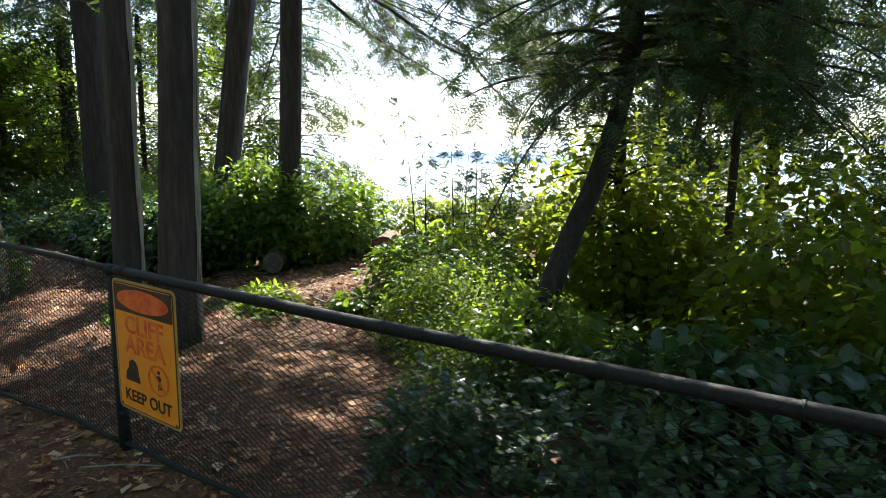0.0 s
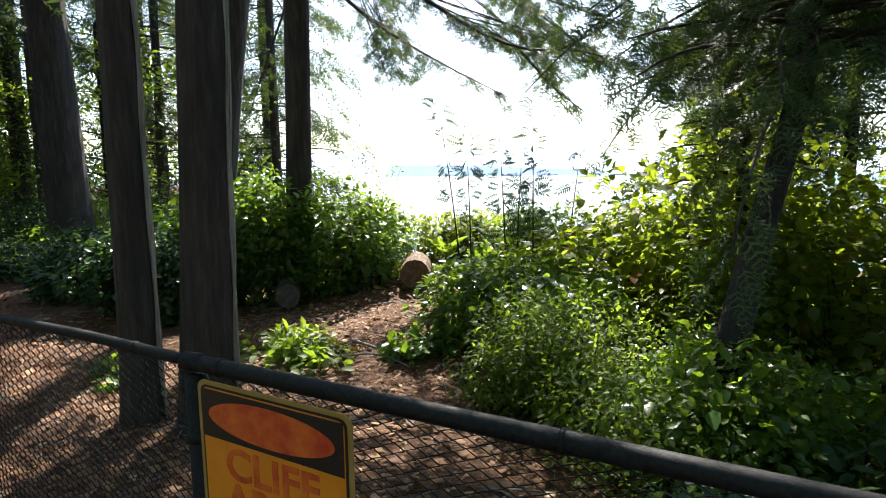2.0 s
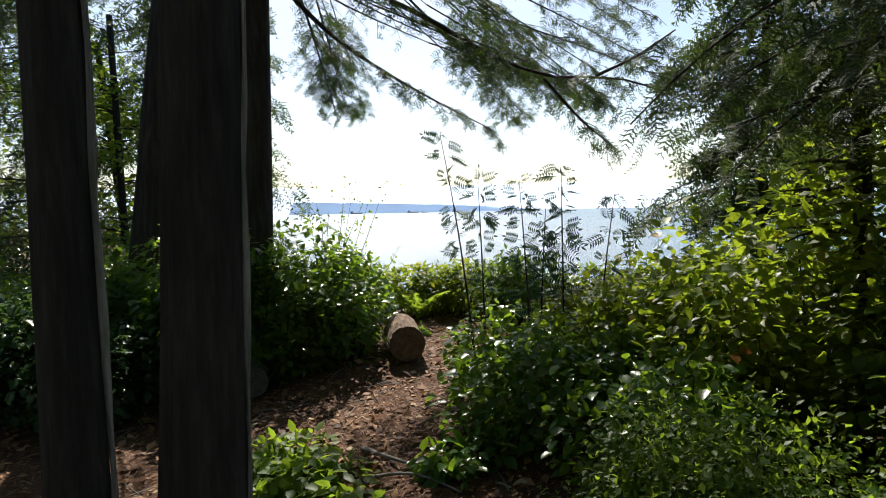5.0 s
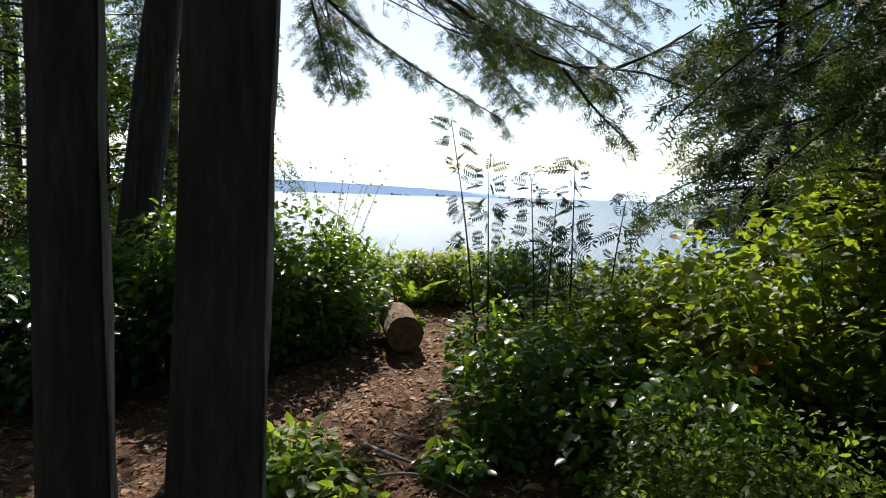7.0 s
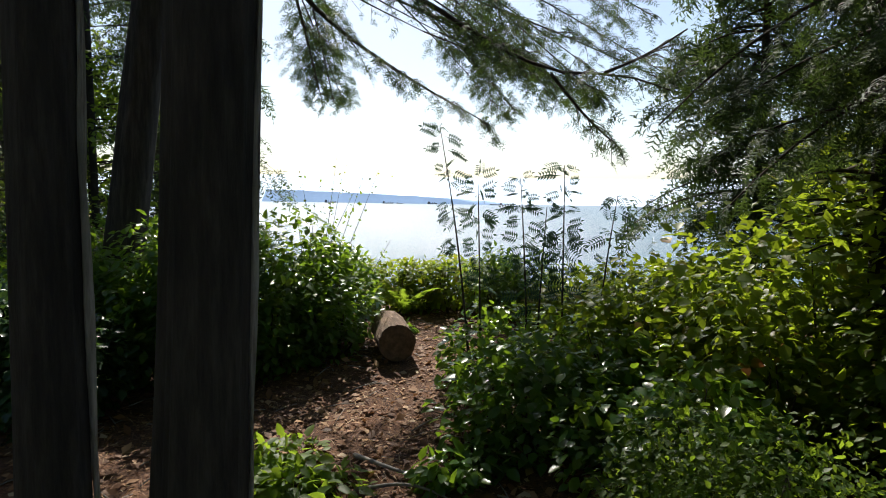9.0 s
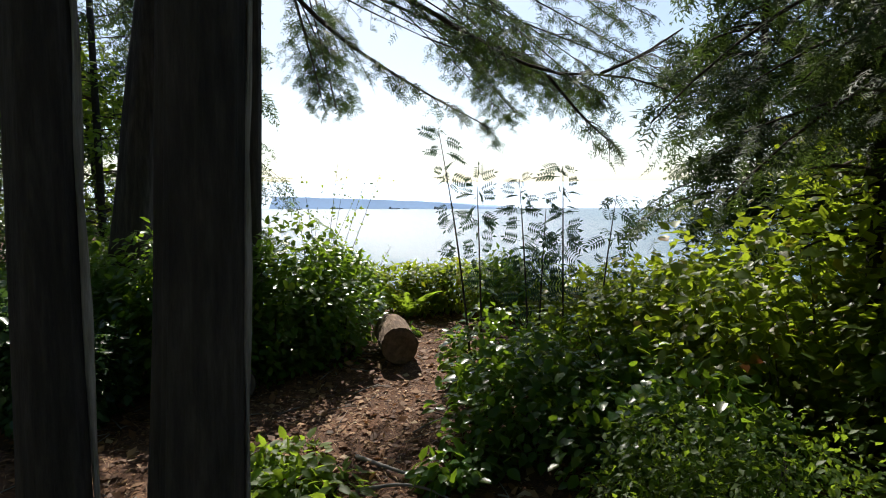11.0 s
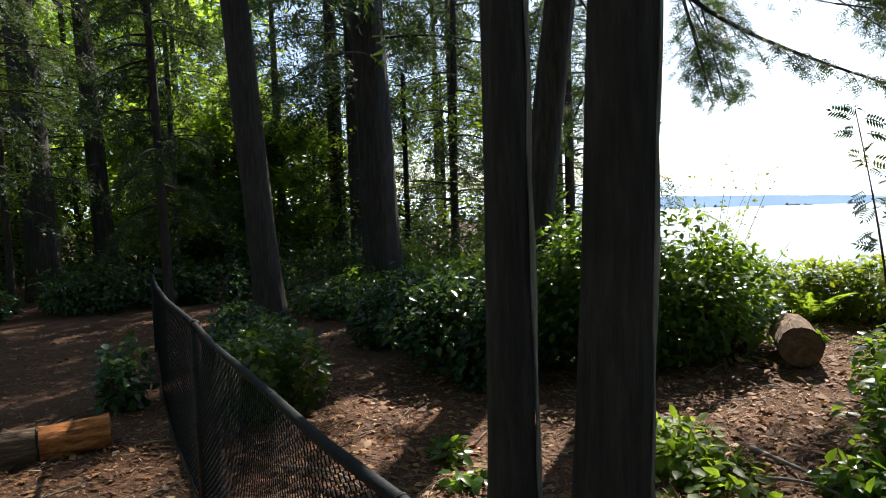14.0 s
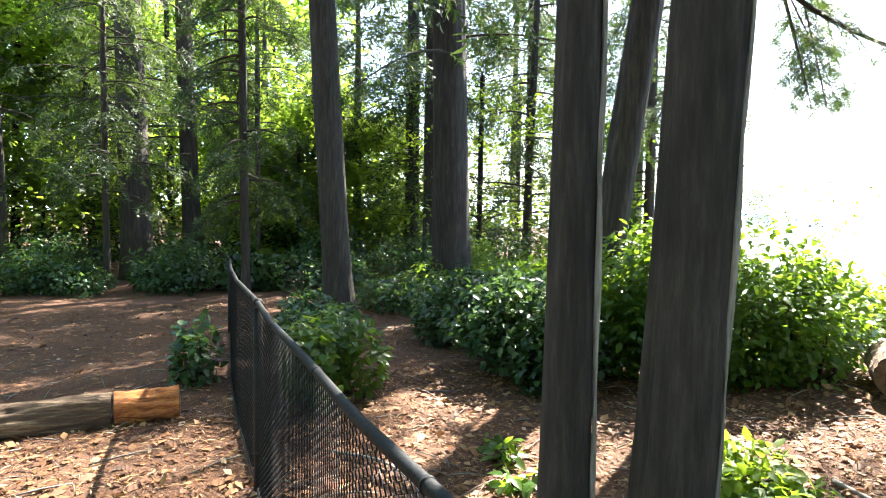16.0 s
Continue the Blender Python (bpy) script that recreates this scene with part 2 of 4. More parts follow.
def spray_shape(pairs=6, spread=0.36, seed=1):
    """A flat cedar spray: uneven side shoots, broad near the stalk."""
    g = np.random.default_rng(seed)
    v, t = [(0, 0.014, 0), (0, -0.014, 0), (1, 0, -0.16)], [(0, 1, 2)]
    for i in range(pairs):
        for s in (-1, 1):
            x = 0.02 + 0.84 * (i + g.uniform(0, 0.8)) / pairs
            k = len(v)
            w = spread * (1 - 0.7 * x) * g.uniform(0.5, 1.35)
            z = -0.16 * x * x
            bulge = g.uniform(0.12, 0.24)
            v += [(x, -s * 0.02, z), (x + bulge, s * w * g.uniform(0.1, 0.4), z + g.uniform(-0.04, 0.03)), (x + g.uniform(0.1, 0.34), s * w, z - g.uniform(-0.02, 0.14))]
            t += [(k, k + 1, k + 2)]
    return np.array(v), np.array(t)


def lace_shape(pairs=8, seed=3):
    """A fine cedar spray: narrow side shoots, each with two short barbs."""
    g = np.random.default_rng(seed)
    v, t = [(0, 0.01, 0), (0, -0.01, 0), (1.05, 0, -0.22)], [(0, 1, 2)]
    for i in range(pairs):
        for s in (-1, 1):
            x = 0.05 + 0.86 * (i + g.uniform(0, 0.7)) / pairs
            w, reach, z = 0.4 * (1.05 - 0.75 * x) * g.uniform(0.6, 1.3), g.uniform(0.06, 0.2), -0.2 * x * x
            tip = np.array((x + reach, s * w, z - g.uniform(0.0, 0.1)))
            root = np.array((x, 0, z))
            for at, side, length in ((0.0, 0, 1.0), (0.35, -1, 0.42), (0.6, 1, 0.36)):
                p = root + (tip - root) * at
                along_it = (tip - root) * length
                turn = np.array((along_it[0] - side * 0.7 * along_it[1], along_it[1] + side * 0.7 * along_it[0], along_it[2]))
                out = np.array((-turn[1], turn[0], 0)) * (0.085 if side == 0 else 0.13)
                k = len(v)
                v += [tuple(p - out), tuple(p + out), tuple(p + turn)]
                t += [(k, k + 1, k + 2)]
    return np.array(v), np.array(t)


def pinnate_shape(pairs=6):
    """A rowan leaf: an arching stalk with paired lance-shaped leaflets."""
    v, t = [(0, 0.007, 0), (0, -0.007, 0), (0.5, 0, 0.02), (0.95, 0, -0.2)], [(0, 1, 2), (0, 2, 3)]
    drop = lambda x: 0.1 * x - 0.32 * x * x
    for i in range(pairs):
        x = 0.26 + 0.6 * i / (pairs - 1)
        w = 0.34 - 0.12 * abs(x - 0.5)
        for s in (-1, 1):
            k, z = len(v), drop(x)
            v += [(x, 0, z), (x + 0.02 + 0.06, s * w * 0.4, z + 0.015), (x + 0.13, s * w, z - 0.07), (x + 0.02 - 0.035, s * w * 0.5, z + 0.015)]
            t += [(k, k + 1, k + 3), (k + 3, k + 1, k + 2)]
    k = len(v)
    v += [(0.9, 0, drop(0.9)), (1.02, 0.055, drop(1.0)), (1.2, 0, drop(1.12)), (1.02, -0.055, drop(1.0))]
    t += [(k, k + 1, k + 3), (k + 3, k + 1, k + 2)]
    return np.array(v), np.array(t)


def fern_shape(pairs=18):
    v, t = [(0, 0.008, 0), (0, -0.008, 0), (1, 0, -0.2)], [(0, 1, 2)]
    for i in range(pairs):
        x = 0.12 + 0.86 * i / pairs
        z = 0.25 * x - 0.5 * x * x
        for s in (-1, 1):
            k, w = len(v), 0.2 * (1 - x) ** 0.6 * min(1, x * 4)
            v += [(x, 0, z), (x + 0.035, 0, z), (x + 0.06, s * w, z - 0.03)]
            t += [(k, k + 1, k + 2)]
    return np.array(v), np.array(t)


def flake_shape():
    return np.array([(0, 0, 0), (0.45, 0.28, 0.07), (1, 0, 0.02), (0.5, -0.3, 0.1)]), np.array([(0, 1, 3), (1, 2, 3)])


LEAF, SMALL_LEAF, SPRAY, FAR_SPRAY, FINE_SPRAY, PINNATE, FERN, FLAKE = leaf_shape(), small_leaf_shape(), lace_shape(5, 4), spray_shape(4, 0.45), lace_shape(6), pinnate_shape(), fern_shape(), flake_shape()


# ---- the ground ----
def cliff(x):
    """Where the ground breaks off towards the sea."""
    return 11.6 + max(0.0, -10.5 - x) * 1.0 + 0.4 * math.sin(x * 0.9)


def gz(x, y):
    """Height of the ground."""
    s = min(1.0, max(0.0, (y - 3.0) / 3.0))
    w = min(1.0, max(0.0, (x + 8.0) / 2.8))
    r = min(1.0, max(0.0, (y - 6.4) / 1.8)) * min(1.0, max(0.0, (x + 8.5) / 1.5))
    z = -0.12 + 0.18 * r + 0.22 * (1 - s * s * (3 - 2 * s)) * w * w * (3 - 2 * w)
    z += 0.05 * noise.noise(Vector((x * 0.7, y * 0.7, 0.3))) + 0.018 * noise.noise(Vector((x * 3, y * 3, 5)))
    z += 0.25 * noise.noise(Vector((x * 0.06, y * 0.06, 9))) * min(1.0, max(0.0, (math.hypot(x + 5, y - 4) - 9) / 15))
    over = y - cliff(x)
    return z - (min(over, 20) * 2.4 if over > 0 else 0)


def build_ground():
    xs = np.concatenate([np.linspace(-700, -60, 12), np.linspace(-54, -17, 36), np.linspace(-16, 2, 121), np.linspace(3, 40, 36), np.linspace(60, 700, 12)])
    ys = np.concatenate([np.linspace(-700, -50, 12), np.linspace(-40, -2, 30), np.linspace(-1, 13, 95), np.linspace(13.5, 60, 46)])
    v = np.array([(x, y, gz(x, y)) for y in ys for x in xs])
    nx = len(xs)
    i, j = np.meshgrid(np.arange(len(ys) - 1), np.arange(nx - 1), indexing="ij")
    p = i * nx + j
    t = np.concatenate([np.stack([p, p + 1, p + nx], -1).reshape(-1, 3), np.stack([p + 1, p + nx + 1, p + nx], -1).reshape(-1, 3)])
    tagged(new("ground", to_mesh("ground", v, t, SOIL, True)), "reddish-brown forest soil strewn with needles and litter", "ground", "", "structure")


def disc(name, r, z, mat, at=(0, 0)):
    bm = bmesh.new()
    bmesh.ops.create_circle(bm, cap_ends=True, radius=r, segments=128)
    bmesh.ops.translate(bm, verts=bm.verts, vec=(at[0], at[1], z))
    return new(name, bm_mesh(name, bm, mat))


build_ground()
SEA = -40.0
tagged(disc("water", 4880, SEA, WATER), "pale blue sea glittering in the sunlight", "sea", "", "structure")


def build_far():
    # The hills emit a hazy blue; distance haze is painted, not rendered.
    n = 60
    v, t = [], []
    for i in range(n + 1):
        x = -2450 + 2000 * i / n
        top = 95 * (1 - i / n) ** 0.6 + 6 * noise.noise(Vector((i * 0.3, 0, 0))) + 4
        v += [(x, 4230, SEA - 2), (x, 4250, SEA + max(top, 2)), (x, 4320, SEA - 2)]
    for i in range(n):
        for k in (0, 1):
            a = i * 3 + k
            t += [(a, a + 3, a + 1), (a + 1, a + 3, a + 4)]
    tagged(new("backdrop", to_mesh("backdrop", v, t, HILL)), "low far shore beyond the bay, haze painted into its glowing blue", "hills", "", "structure")
    # Glowing wall added beyond the sea's rim to whiten the horizon.
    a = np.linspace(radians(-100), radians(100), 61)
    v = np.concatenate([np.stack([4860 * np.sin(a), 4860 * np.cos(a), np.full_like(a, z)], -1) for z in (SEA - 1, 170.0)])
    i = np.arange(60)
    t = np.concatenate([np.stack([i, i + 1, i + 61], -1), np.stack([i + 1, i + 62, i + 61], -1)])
    tagged(new("backdrop", to_mesh("haze", v, t, HAZE_GLOW)), "glowing wall painted as pale haze along the sea horizon", "horizon", "", "structure")


def box(bm, x0, x1, y0, y1, z0, z1, taper=0.0):
    vs = [bm.verts.new(p) for p in ((x0 + taper, y0, z0), (x1 - taper, y0, z0), (x1 - taper, y1, z0), (x0 + taper, y1, z0), (x0, y0, z1), (x1, y0, z1), (x1, y1, z1), (x0, y1, z1))]
    for f in ((0, 3, 2, 1), (4, 5, 6, 7), (0, 1, 5, 4), (1, 2, 6, 5), (2, 3, 7, 6), (3, 0, 4, 7)):
        bm.faces.new([vs[i] for i in f])


def box_mesh(name, mat, *args, taper=0.0):
    bm = bmesh.new()
    box(bm, *args, taper=taper)
    return bm_mesh(name, bm, mat)


def build_ship():
    ship = thing("cargo_ship", (-1718, 4000, SEA), "grey cargo ship at anchor on the bay", "ship", "ships on the bay")
    part("hull", box_mesh("hull", SHIP, -44, 44, -6, 6, -1, 6, taper=4), ship)
    part("bridge", box_mesh("bridge", SHIP, -38, -26, -5, 5, 6, 18), ship)
    for x in (-14, 4, 22):
        part("crane", box_mesh("crane", SHIP, x - 1, x + 1, -1, 1, 6, 14), ship)
    part("bow", box_mesh("bow", SHIP, 34, 45, -4, 4, 6, 9), ship)
    for x, turn, k in ((-1285, 10, 0.9), (-1200, 0, 0.5), (-965, 60, 1.0), (-520, 175, 1.0)):
        c = copy_thing(ship, pose(x, 4000, SEA, 0, 0, turn))
        c.scale = (k, k, k)


build_far()
build_ship()


# ---- trees ----
def trunk_mesh(name, points, radii, mat, sides=28, step=0.25, ridges=7, depth=0.05, flare=0.35, seed=0):
    """A bark-ridged trunk along a line of points."""
    pts, radii = np.asarray(points, float), np.asarray(radii, float)
    run = np.concatenate([[0], np.cumsum(np.linalg.norm(np.diff(pts, axis=0), axis=1))])
    s = np.concatenate([np.arange(0, min(run[-1], 5), step), np.linspace(min(run[-1], 5), run[-1], 14)]) if run[-1] > 5 else np.arange(0, run[-1], step)
    line = np.stack([np.interp(s, run, pts[:, k]) for k in range(3)], -1)
    rad = np.interp(s, run, radii) * (1 + flare * np.exp(-s / 0.35))
    v, t = tube_arrays(line, np.ones(len(s)), sides)
    v = v.reshape(len(s), sides, 3)
    out = v - line[:, None]
    ang = np.arange(sides) / sides * 2 * np.pi
    for i in range(len(s)):
        for j in range(sides):
            q = Vector((math.cos(ang[j]) * ridges * 0.5 + seed * 3.1, math.sin(ang[j]) * ridges * 0.5, s[i] * 0.35))
            r = rad[i] * (1 + depth * 2 * noise.noise(q) + depth * noise.noise(q * 2.7) + 0.1 * noise.noise(Vector((math.cos(ang[j]) + seed, math.sin(ang[j]), s[i] * 0.25))))
            v[i, j] = line[i] + out[i, j] * r
    return to_mesh(name, v.reshape(-1, 3), t, mat, True)


def along(points, s):
    pts = np.asarray(points, float)
    run = np.concatenate([[0], np.cumsum(np.linalg.norm(np.diff(pts, axis=0), axis=1))])
    return np.stack([np.interp(np.asarray(s) * run[-1], run, pts[:, k]) for k in range(3)], -1)


def smooth_line(points, n):
    """A rounded line through a few points."""
    p = np.asarray(points, float)
    for _ in range(3):
        q = np.empty((2 * len(p), 3))
        q[0], q[-1] = p[0], p[-1]
        q[1:-1:2], q[2:-1:2] = 0.75 * p[:-1] + 0.25 * p[1:], 0.25 * p[:-1] + 0.75 * p[1:]
        p = q
    return along(p, np.linspace(0, 1, n))


def dress(line, g, per_metre, size, twigs, wood, green, hang=0.35, twig_len=0.5, shape=None):
    """Side twigs with flat sprays of foliage along a limb."""
    line = np.asarray(line)
    length = np.linalg.norm(np.diff(line, axis=0), axis=1).sum()
    k = max(3, int(length * twigs))
    s = np.sort(g.uniform(0.3 if shape else 0.12, 1.0, k))
    at = along(line, s)
    d = unit(along(line, np.minimum(1, s + 0.02)) - along(line, np.maximum(0, s - 0.02)))
    side = unit(np.cross(d, (0, 0, 1.0))) * np.where(g.random(k) < 0.5, 1, -1)[:, None]
    way = unit(d * g.uniform(0.2, 0.9, (k, 1)) + side * g.uniform(0.4, 1.0, (k, 1)) + np.array((0, 0, -1.0)) * g.uniform(0.0, hang * 2, (k, 1)))
    lens = twig_len * g.uniform(0.4, 1.15, k) * (1.1 - 0.5 * s)
    for i in range(k):
        mid = at[i] + way[i] * lens[i] * 0.5 + np.array((0, 0, 0.03))
        end = at[i] + way[i] * lens[i] + np.array((0, 0, -hang * lens[i] * 0.5))
        tw = np.array([at[i], mid, end])
        wood.append(tube_arrays(tw, (0.006, 0.004, 0.002), 3))
        m = max(3, int(lens[i] * per_metre))
        u = g.uniform(0.1, 1.0, m)
        p = along(tw, u)
        w = unit(end - at[i])
        sd = unit(np.cross(w, (0, 0, 1.0)) + 1e-6) * np.where(g.random(m) < 0.5, 1, -1)[:, None]
        ax = unit(w * g.uniform(-0.1, 1, (m, 1)) + sd * g.uniform(0.2, 1.2, (m, 1)) + np.array((0, 0, -1)) * g.uniform(0, hang * 2.4, (m, 1)))
        nm = unit(np.array((0, 0, 1.0)) + g.normal(0, 0.6, (m, 3)))
        green.append(scatter(shape or FAR_SPRAY, p, ax, nm, size * g.uniform(0.6, 1.3, m)))


def limb_line(start, azimuth, length, rise, droop, g, n=9):
    s = np.linspace(0, 1, n)
    d = np.array((math.cos(azimuth), math.sin(azimuth), 0))
    side = np.array((-d[1], d[0], 0))
    return np.asarray(start) + np.outer(s * length, d) + np.outer(np.sin(s * 3 + g.uniform(0, 3)) * 0.06 * length, side) + np.outer((rise * s - droop * s * s) * length, (0, 0, 1.0))


def conifer(base, points, radii, label, mat, crown=(4, 14), limbs=40, reach=2.2, size=0.34, per_metre=9, twigs=3.2, seed=1, extra=(), group="conifers", bark=None, sides=28, spread=None, twig_len=0.6, seen=6.0, hung=None, over=0, strips=0):
    """A conifer: ridged trunk, limbs and sprays."""
    g = np.random.default_rng(seed)
    tree = thing("conifer_tree", base, label, "tree", group)
    pts = np.asarray(points, float) - np.asarray(base)
    part("trunk", trunk_mesh("trunk", pts, radii, bark or mat, sides, seed=seed), tree)
    for i in range(strips):
        a = radians(38 + 9 * (i - (strips - 1) / 2) + g.uniform(-3, 3))
        s = np.linspace(g.uniform(-0.05, 0.3), g.uniform(3.0, 4.2), 40)
        mid = np.stack([np.interp(s, pts[:, 2], pts[:, k]) for k in range(2)] + [s], -1)
        r = np.interp(s, pts[:, 2], radii) * (1.03 + 0.35 * np.exp(-(s - pts[0, 2]) / 0.35)) + 0.006 + 0.004 * np.sin(s * 9 + i)
        wob = a + 0.05 * np.sin(s * 2.3 + i) + 0.03 * np.sin(s * 7 + 2 * i)
        v, t = tube_arrays(mid + np.stack([np.cos(wob) * r, np.sin(wob) * r, 0 * s], -1), 0.008 + 0.004 * np.sin(s * 5 + i), 5)
        part("bark_strip", to_mesh("bark_strip", v, t, BARK_PALE_LIT, True), tree, "pale torn strip of bark, whitened to look sunlit")
    wood, green = [], []
    if limbs:
        for i in range(limbs):
            z = crown[0] + (crown[1] - crown[0]) * ((i + g.uniform(0, 0.9)) / limbs)
            k = (z - pts[0, 2]) / (pts[-1, 2] - pts[0, 2])
            start = pts[0] + (pts[-1] - pts[0]) * min(1, max(0, k))
            for q in range(len(pts) - 1):
                if pts[q, 2] <= z <= pts[q + 1, 2]:
                    start = pts[q] + (pts[q + 1] - pts[q]) * (z - pts[q, 2]) / (pts[q + 1, 2] - pts[q, 2])
            az = g.uniform(0, 2 * math.pi) if spread is None else g.uniform(*spread)
            high = (z - crown[0]) / (crown[1] - crown[0])
            length = reach * (1.05 - 0.75 * high) * g.uniform(0.6, 1.15)
            line = limb_line(start, az, length, g.uniform(0.0, 0.3), g.uniform(0.2, 0.6), g)
            wood.append(tube_arrays(line, np.linspace(0.028, 0.006, len(line)), 5))
            if z < seen:
                dress(line, g, per_metre, size, twigs, wood, green, twig_len=twig_len)
            else:
                dress(line, g, 3.0, size * 1.7, 1.6, wood, green, twig_len=twig_len * 1.3)
    # Coarse crown above the view, added to shade the ground inland.
    if over:
        boughs(lambda z: tuple(np.interp(z, pts[:, 2], pts[:, k]) for k in range(3)), 6.5, over, over + 1, 44, 2.5, 1900, 0.5, g, wood, green, 4, 0.25)
    if hung:
        low, top, count, length, n, spray = hung
        boughs(lambda z: tuple(np.interp(z, pts[:, 2], pts[:, k]) for k in range(3)), low, top, pts[-1, 2], count, length, n, spray, g, wood, green, 14)
    for e in extra:
        line = smooth_line(np.asarray(e[0], float) - np.asarray(base), 16)
        wood.append(tube_arrays(line, np.linspace(e[1], 0.006, len(line)), 6))
        dress(line, g, e[2], e[3], e[4], wood, green, e[5], e[6], FINE_SPRAY)
    if wood:
        part("branchwork", to_mesh("branchwork", *join_arrays(wood), TWIG), tree, "bare dark limbs and twigs", "stuff")
        part("crown", to_mesh("crown", *join_arrays(green), CEDAR), tree, "flat drooping green sprays", "stuff")
    return tree


def boughs(axis_at, low, top, h, limbs, reach, n, size, g, wood, green, high=24, flat=0.1, spread=None):
    """Layered boughs round a trunk: dense between low and top, sparse above."""
    for i in range(limbs + high):
        below = i < limbs
        z = low + (top - low) * (i + g.random()) / limbs if below else top + (h - top) * g.random()
        length = reach * g.uniform(0.55, 1.15) * (1.0 if below else 1.05 - 0.8 * (z - top) / (h - top))
        az = g.uniform(0, 2 * math.pi) if spread is None else g.uniform(*spread)
        line = limb_line(axis_at(z), az, length, g.uniform(0.0, 0.3), g.uniform(0.25, 0.65), g)
        wood.append(tube_arrays(line, np.linspace(0.018, 0.004, len(line)), 4))
        m = n // limbs if below else 26
        s = g.uniform(0.12, 1.02, m) ** 0.8
        at = along(line, np.minimum(s, 1))
        d = unit(along(line, np.minimum(1, s + 0.02)) - along(line, np.maximum(0, s - 0.06)))
        side = unit(np.cross(d, (0, 0, 1.0)))
        off = g.normal(0, 0.17, (m, 1)) * length * (1.15 - s)[:, None]
        at = at + side * off + np.array((0, 0, 1.0)) * (g.normal(0, flat, (m, 1)) - 0.5 * np.abs(off))
        ax = unit(d * g.uniform(0.3, 1, (m, 1)) + side * np.sign(off) * g.uniform(0.1, 1.0, (m, 1)) + np.array((0, 0, -1.0)) * g.uniform(0, 0.9, (m, 1)))
        nm = unit(np.array((0, 0, 1.0)) + g.normal(0, 0.5, (m, 3)))
        green.append(scatter(SPRAY if below and size < 0.2 else FAR_SPRAY, at, ax, nm, (size if below else 0.5) * g.uniform(0.6, 1.35, m)))


def bough_tree(x, y, r, h, low, top, limbs, reach, n, size, seed, label, group="conifers", high=24):
    """A conifer of layered boughs."""
    g = np.random.default_rng(seed)
    b, p, rad = straight(x, y, r, h)
    tree = thing("conifer_tree", b, label, "tree", group)
    pts = np.asarray(p) - np.asarray(b)
    part("trunk", trunk_mesh("trunk", pts, rad, BARK_CEDAR, 14, 0.5, seed=seed), tree)
    wood, green = [], []
    boughs(lambda z: (0, 0, z), low, top, h, limbs, reach, n, size, g, wood, green, high)
    part("branchwork", to_mesh("branchwork", *join_arrays(wood), TWIG), tree, "bare dark limbs and twigs", "stuff")
    part("crown", to_mesh("crown", *join_arrays(green), CEDAR), tree, "flat drooping green sprays", "stuff")
    return tree


def straight(x, y, r, h, lean=(0.0, 0.0), foot=None):
    """Base, axis and radii of a straight tapered trunk; lean in metres per metre."""
    z = gz(x, y) - 0.12 if foot is None else foot
    b = (x, y, z)
    p = [(x + lean[0] * q, y + lean[1] * q, z + q) for q in (0, 1.5, 5, h)]
    return b, p, (r * 1.05, r, r * 0.88, r * 0.25)


def broadleaf(x, y, h, r, seed, n=5000, leaf=0.16, mat=None, group="broadleaf trees", label="leafy green understorey maple with thin grey stem", low=0.25):
    """A small broad-leaved tree: thin stem, limbs, loose clumps of leaves."""
    g = np.random.default_rng(seed)
    z0 = gz(x, y) - 0.1
    tree = thing("broadleaf_tree", (x, y, z0), label, "tree", group)
    b, p, rad = straight(x, y, 0.03 + 0.006 * h, h * 0.85, (g.normal(0, 0.02), g.normal(0, 0.02)))
    pts = np.asarray(p) - np.array((x, y, z0))
    part("trunk", trunk_mesh("trunk", pts, rad, BARK_GREY, 10, 0.5, seed=seed), tree)
    wood, centres = [], []
    for i in range(26):
        z = h * g.uniform(low, 0.95)
        a, ln = g.uniform(0, 2 * math.pi), r * g.uniform(0.4, 1.0) * (1.1 - 0.5 * z / h)
        line = limb_line((pts[-1] * z / h), a, ln, g.uniform(0.1, 0.5), g.uniform(0.1, 0.4), g, 6)
        wood.append(tube_arrays(line, np.linspace(0.02, 0.005, 6), 3))
        centres += [line[2], line[3], line[4], line[5]]
    centres = np.array(centres)
    c = centres[g.integers(0, len(centres), n)]
    at = c + g.normal(0, 1, (n, 3)) * np.array((0.42, 0.42, 0.2)) * r * 0.42
    ax = unit(g.normal(0, 1, (n, 3)) * (1, 1, 0.35) + np.array((0, 0, -0.35)))
    nm = unit(np.array((0, 0, 1.0)) + g.normal(0, 0.45, (n, 3)))
    part("branchwork", to_mesh("branchwork", *join_arrays(wood), TWIG), tree, "", "stuff")
    part("crown", to_mesh("crown", *scatter(FLAKE, at, ax, nm, leaf * g.uniform(0.6, 1.3, n)), mat or WOODLAND), tree, "sunlit bright green leaves", "stuff")


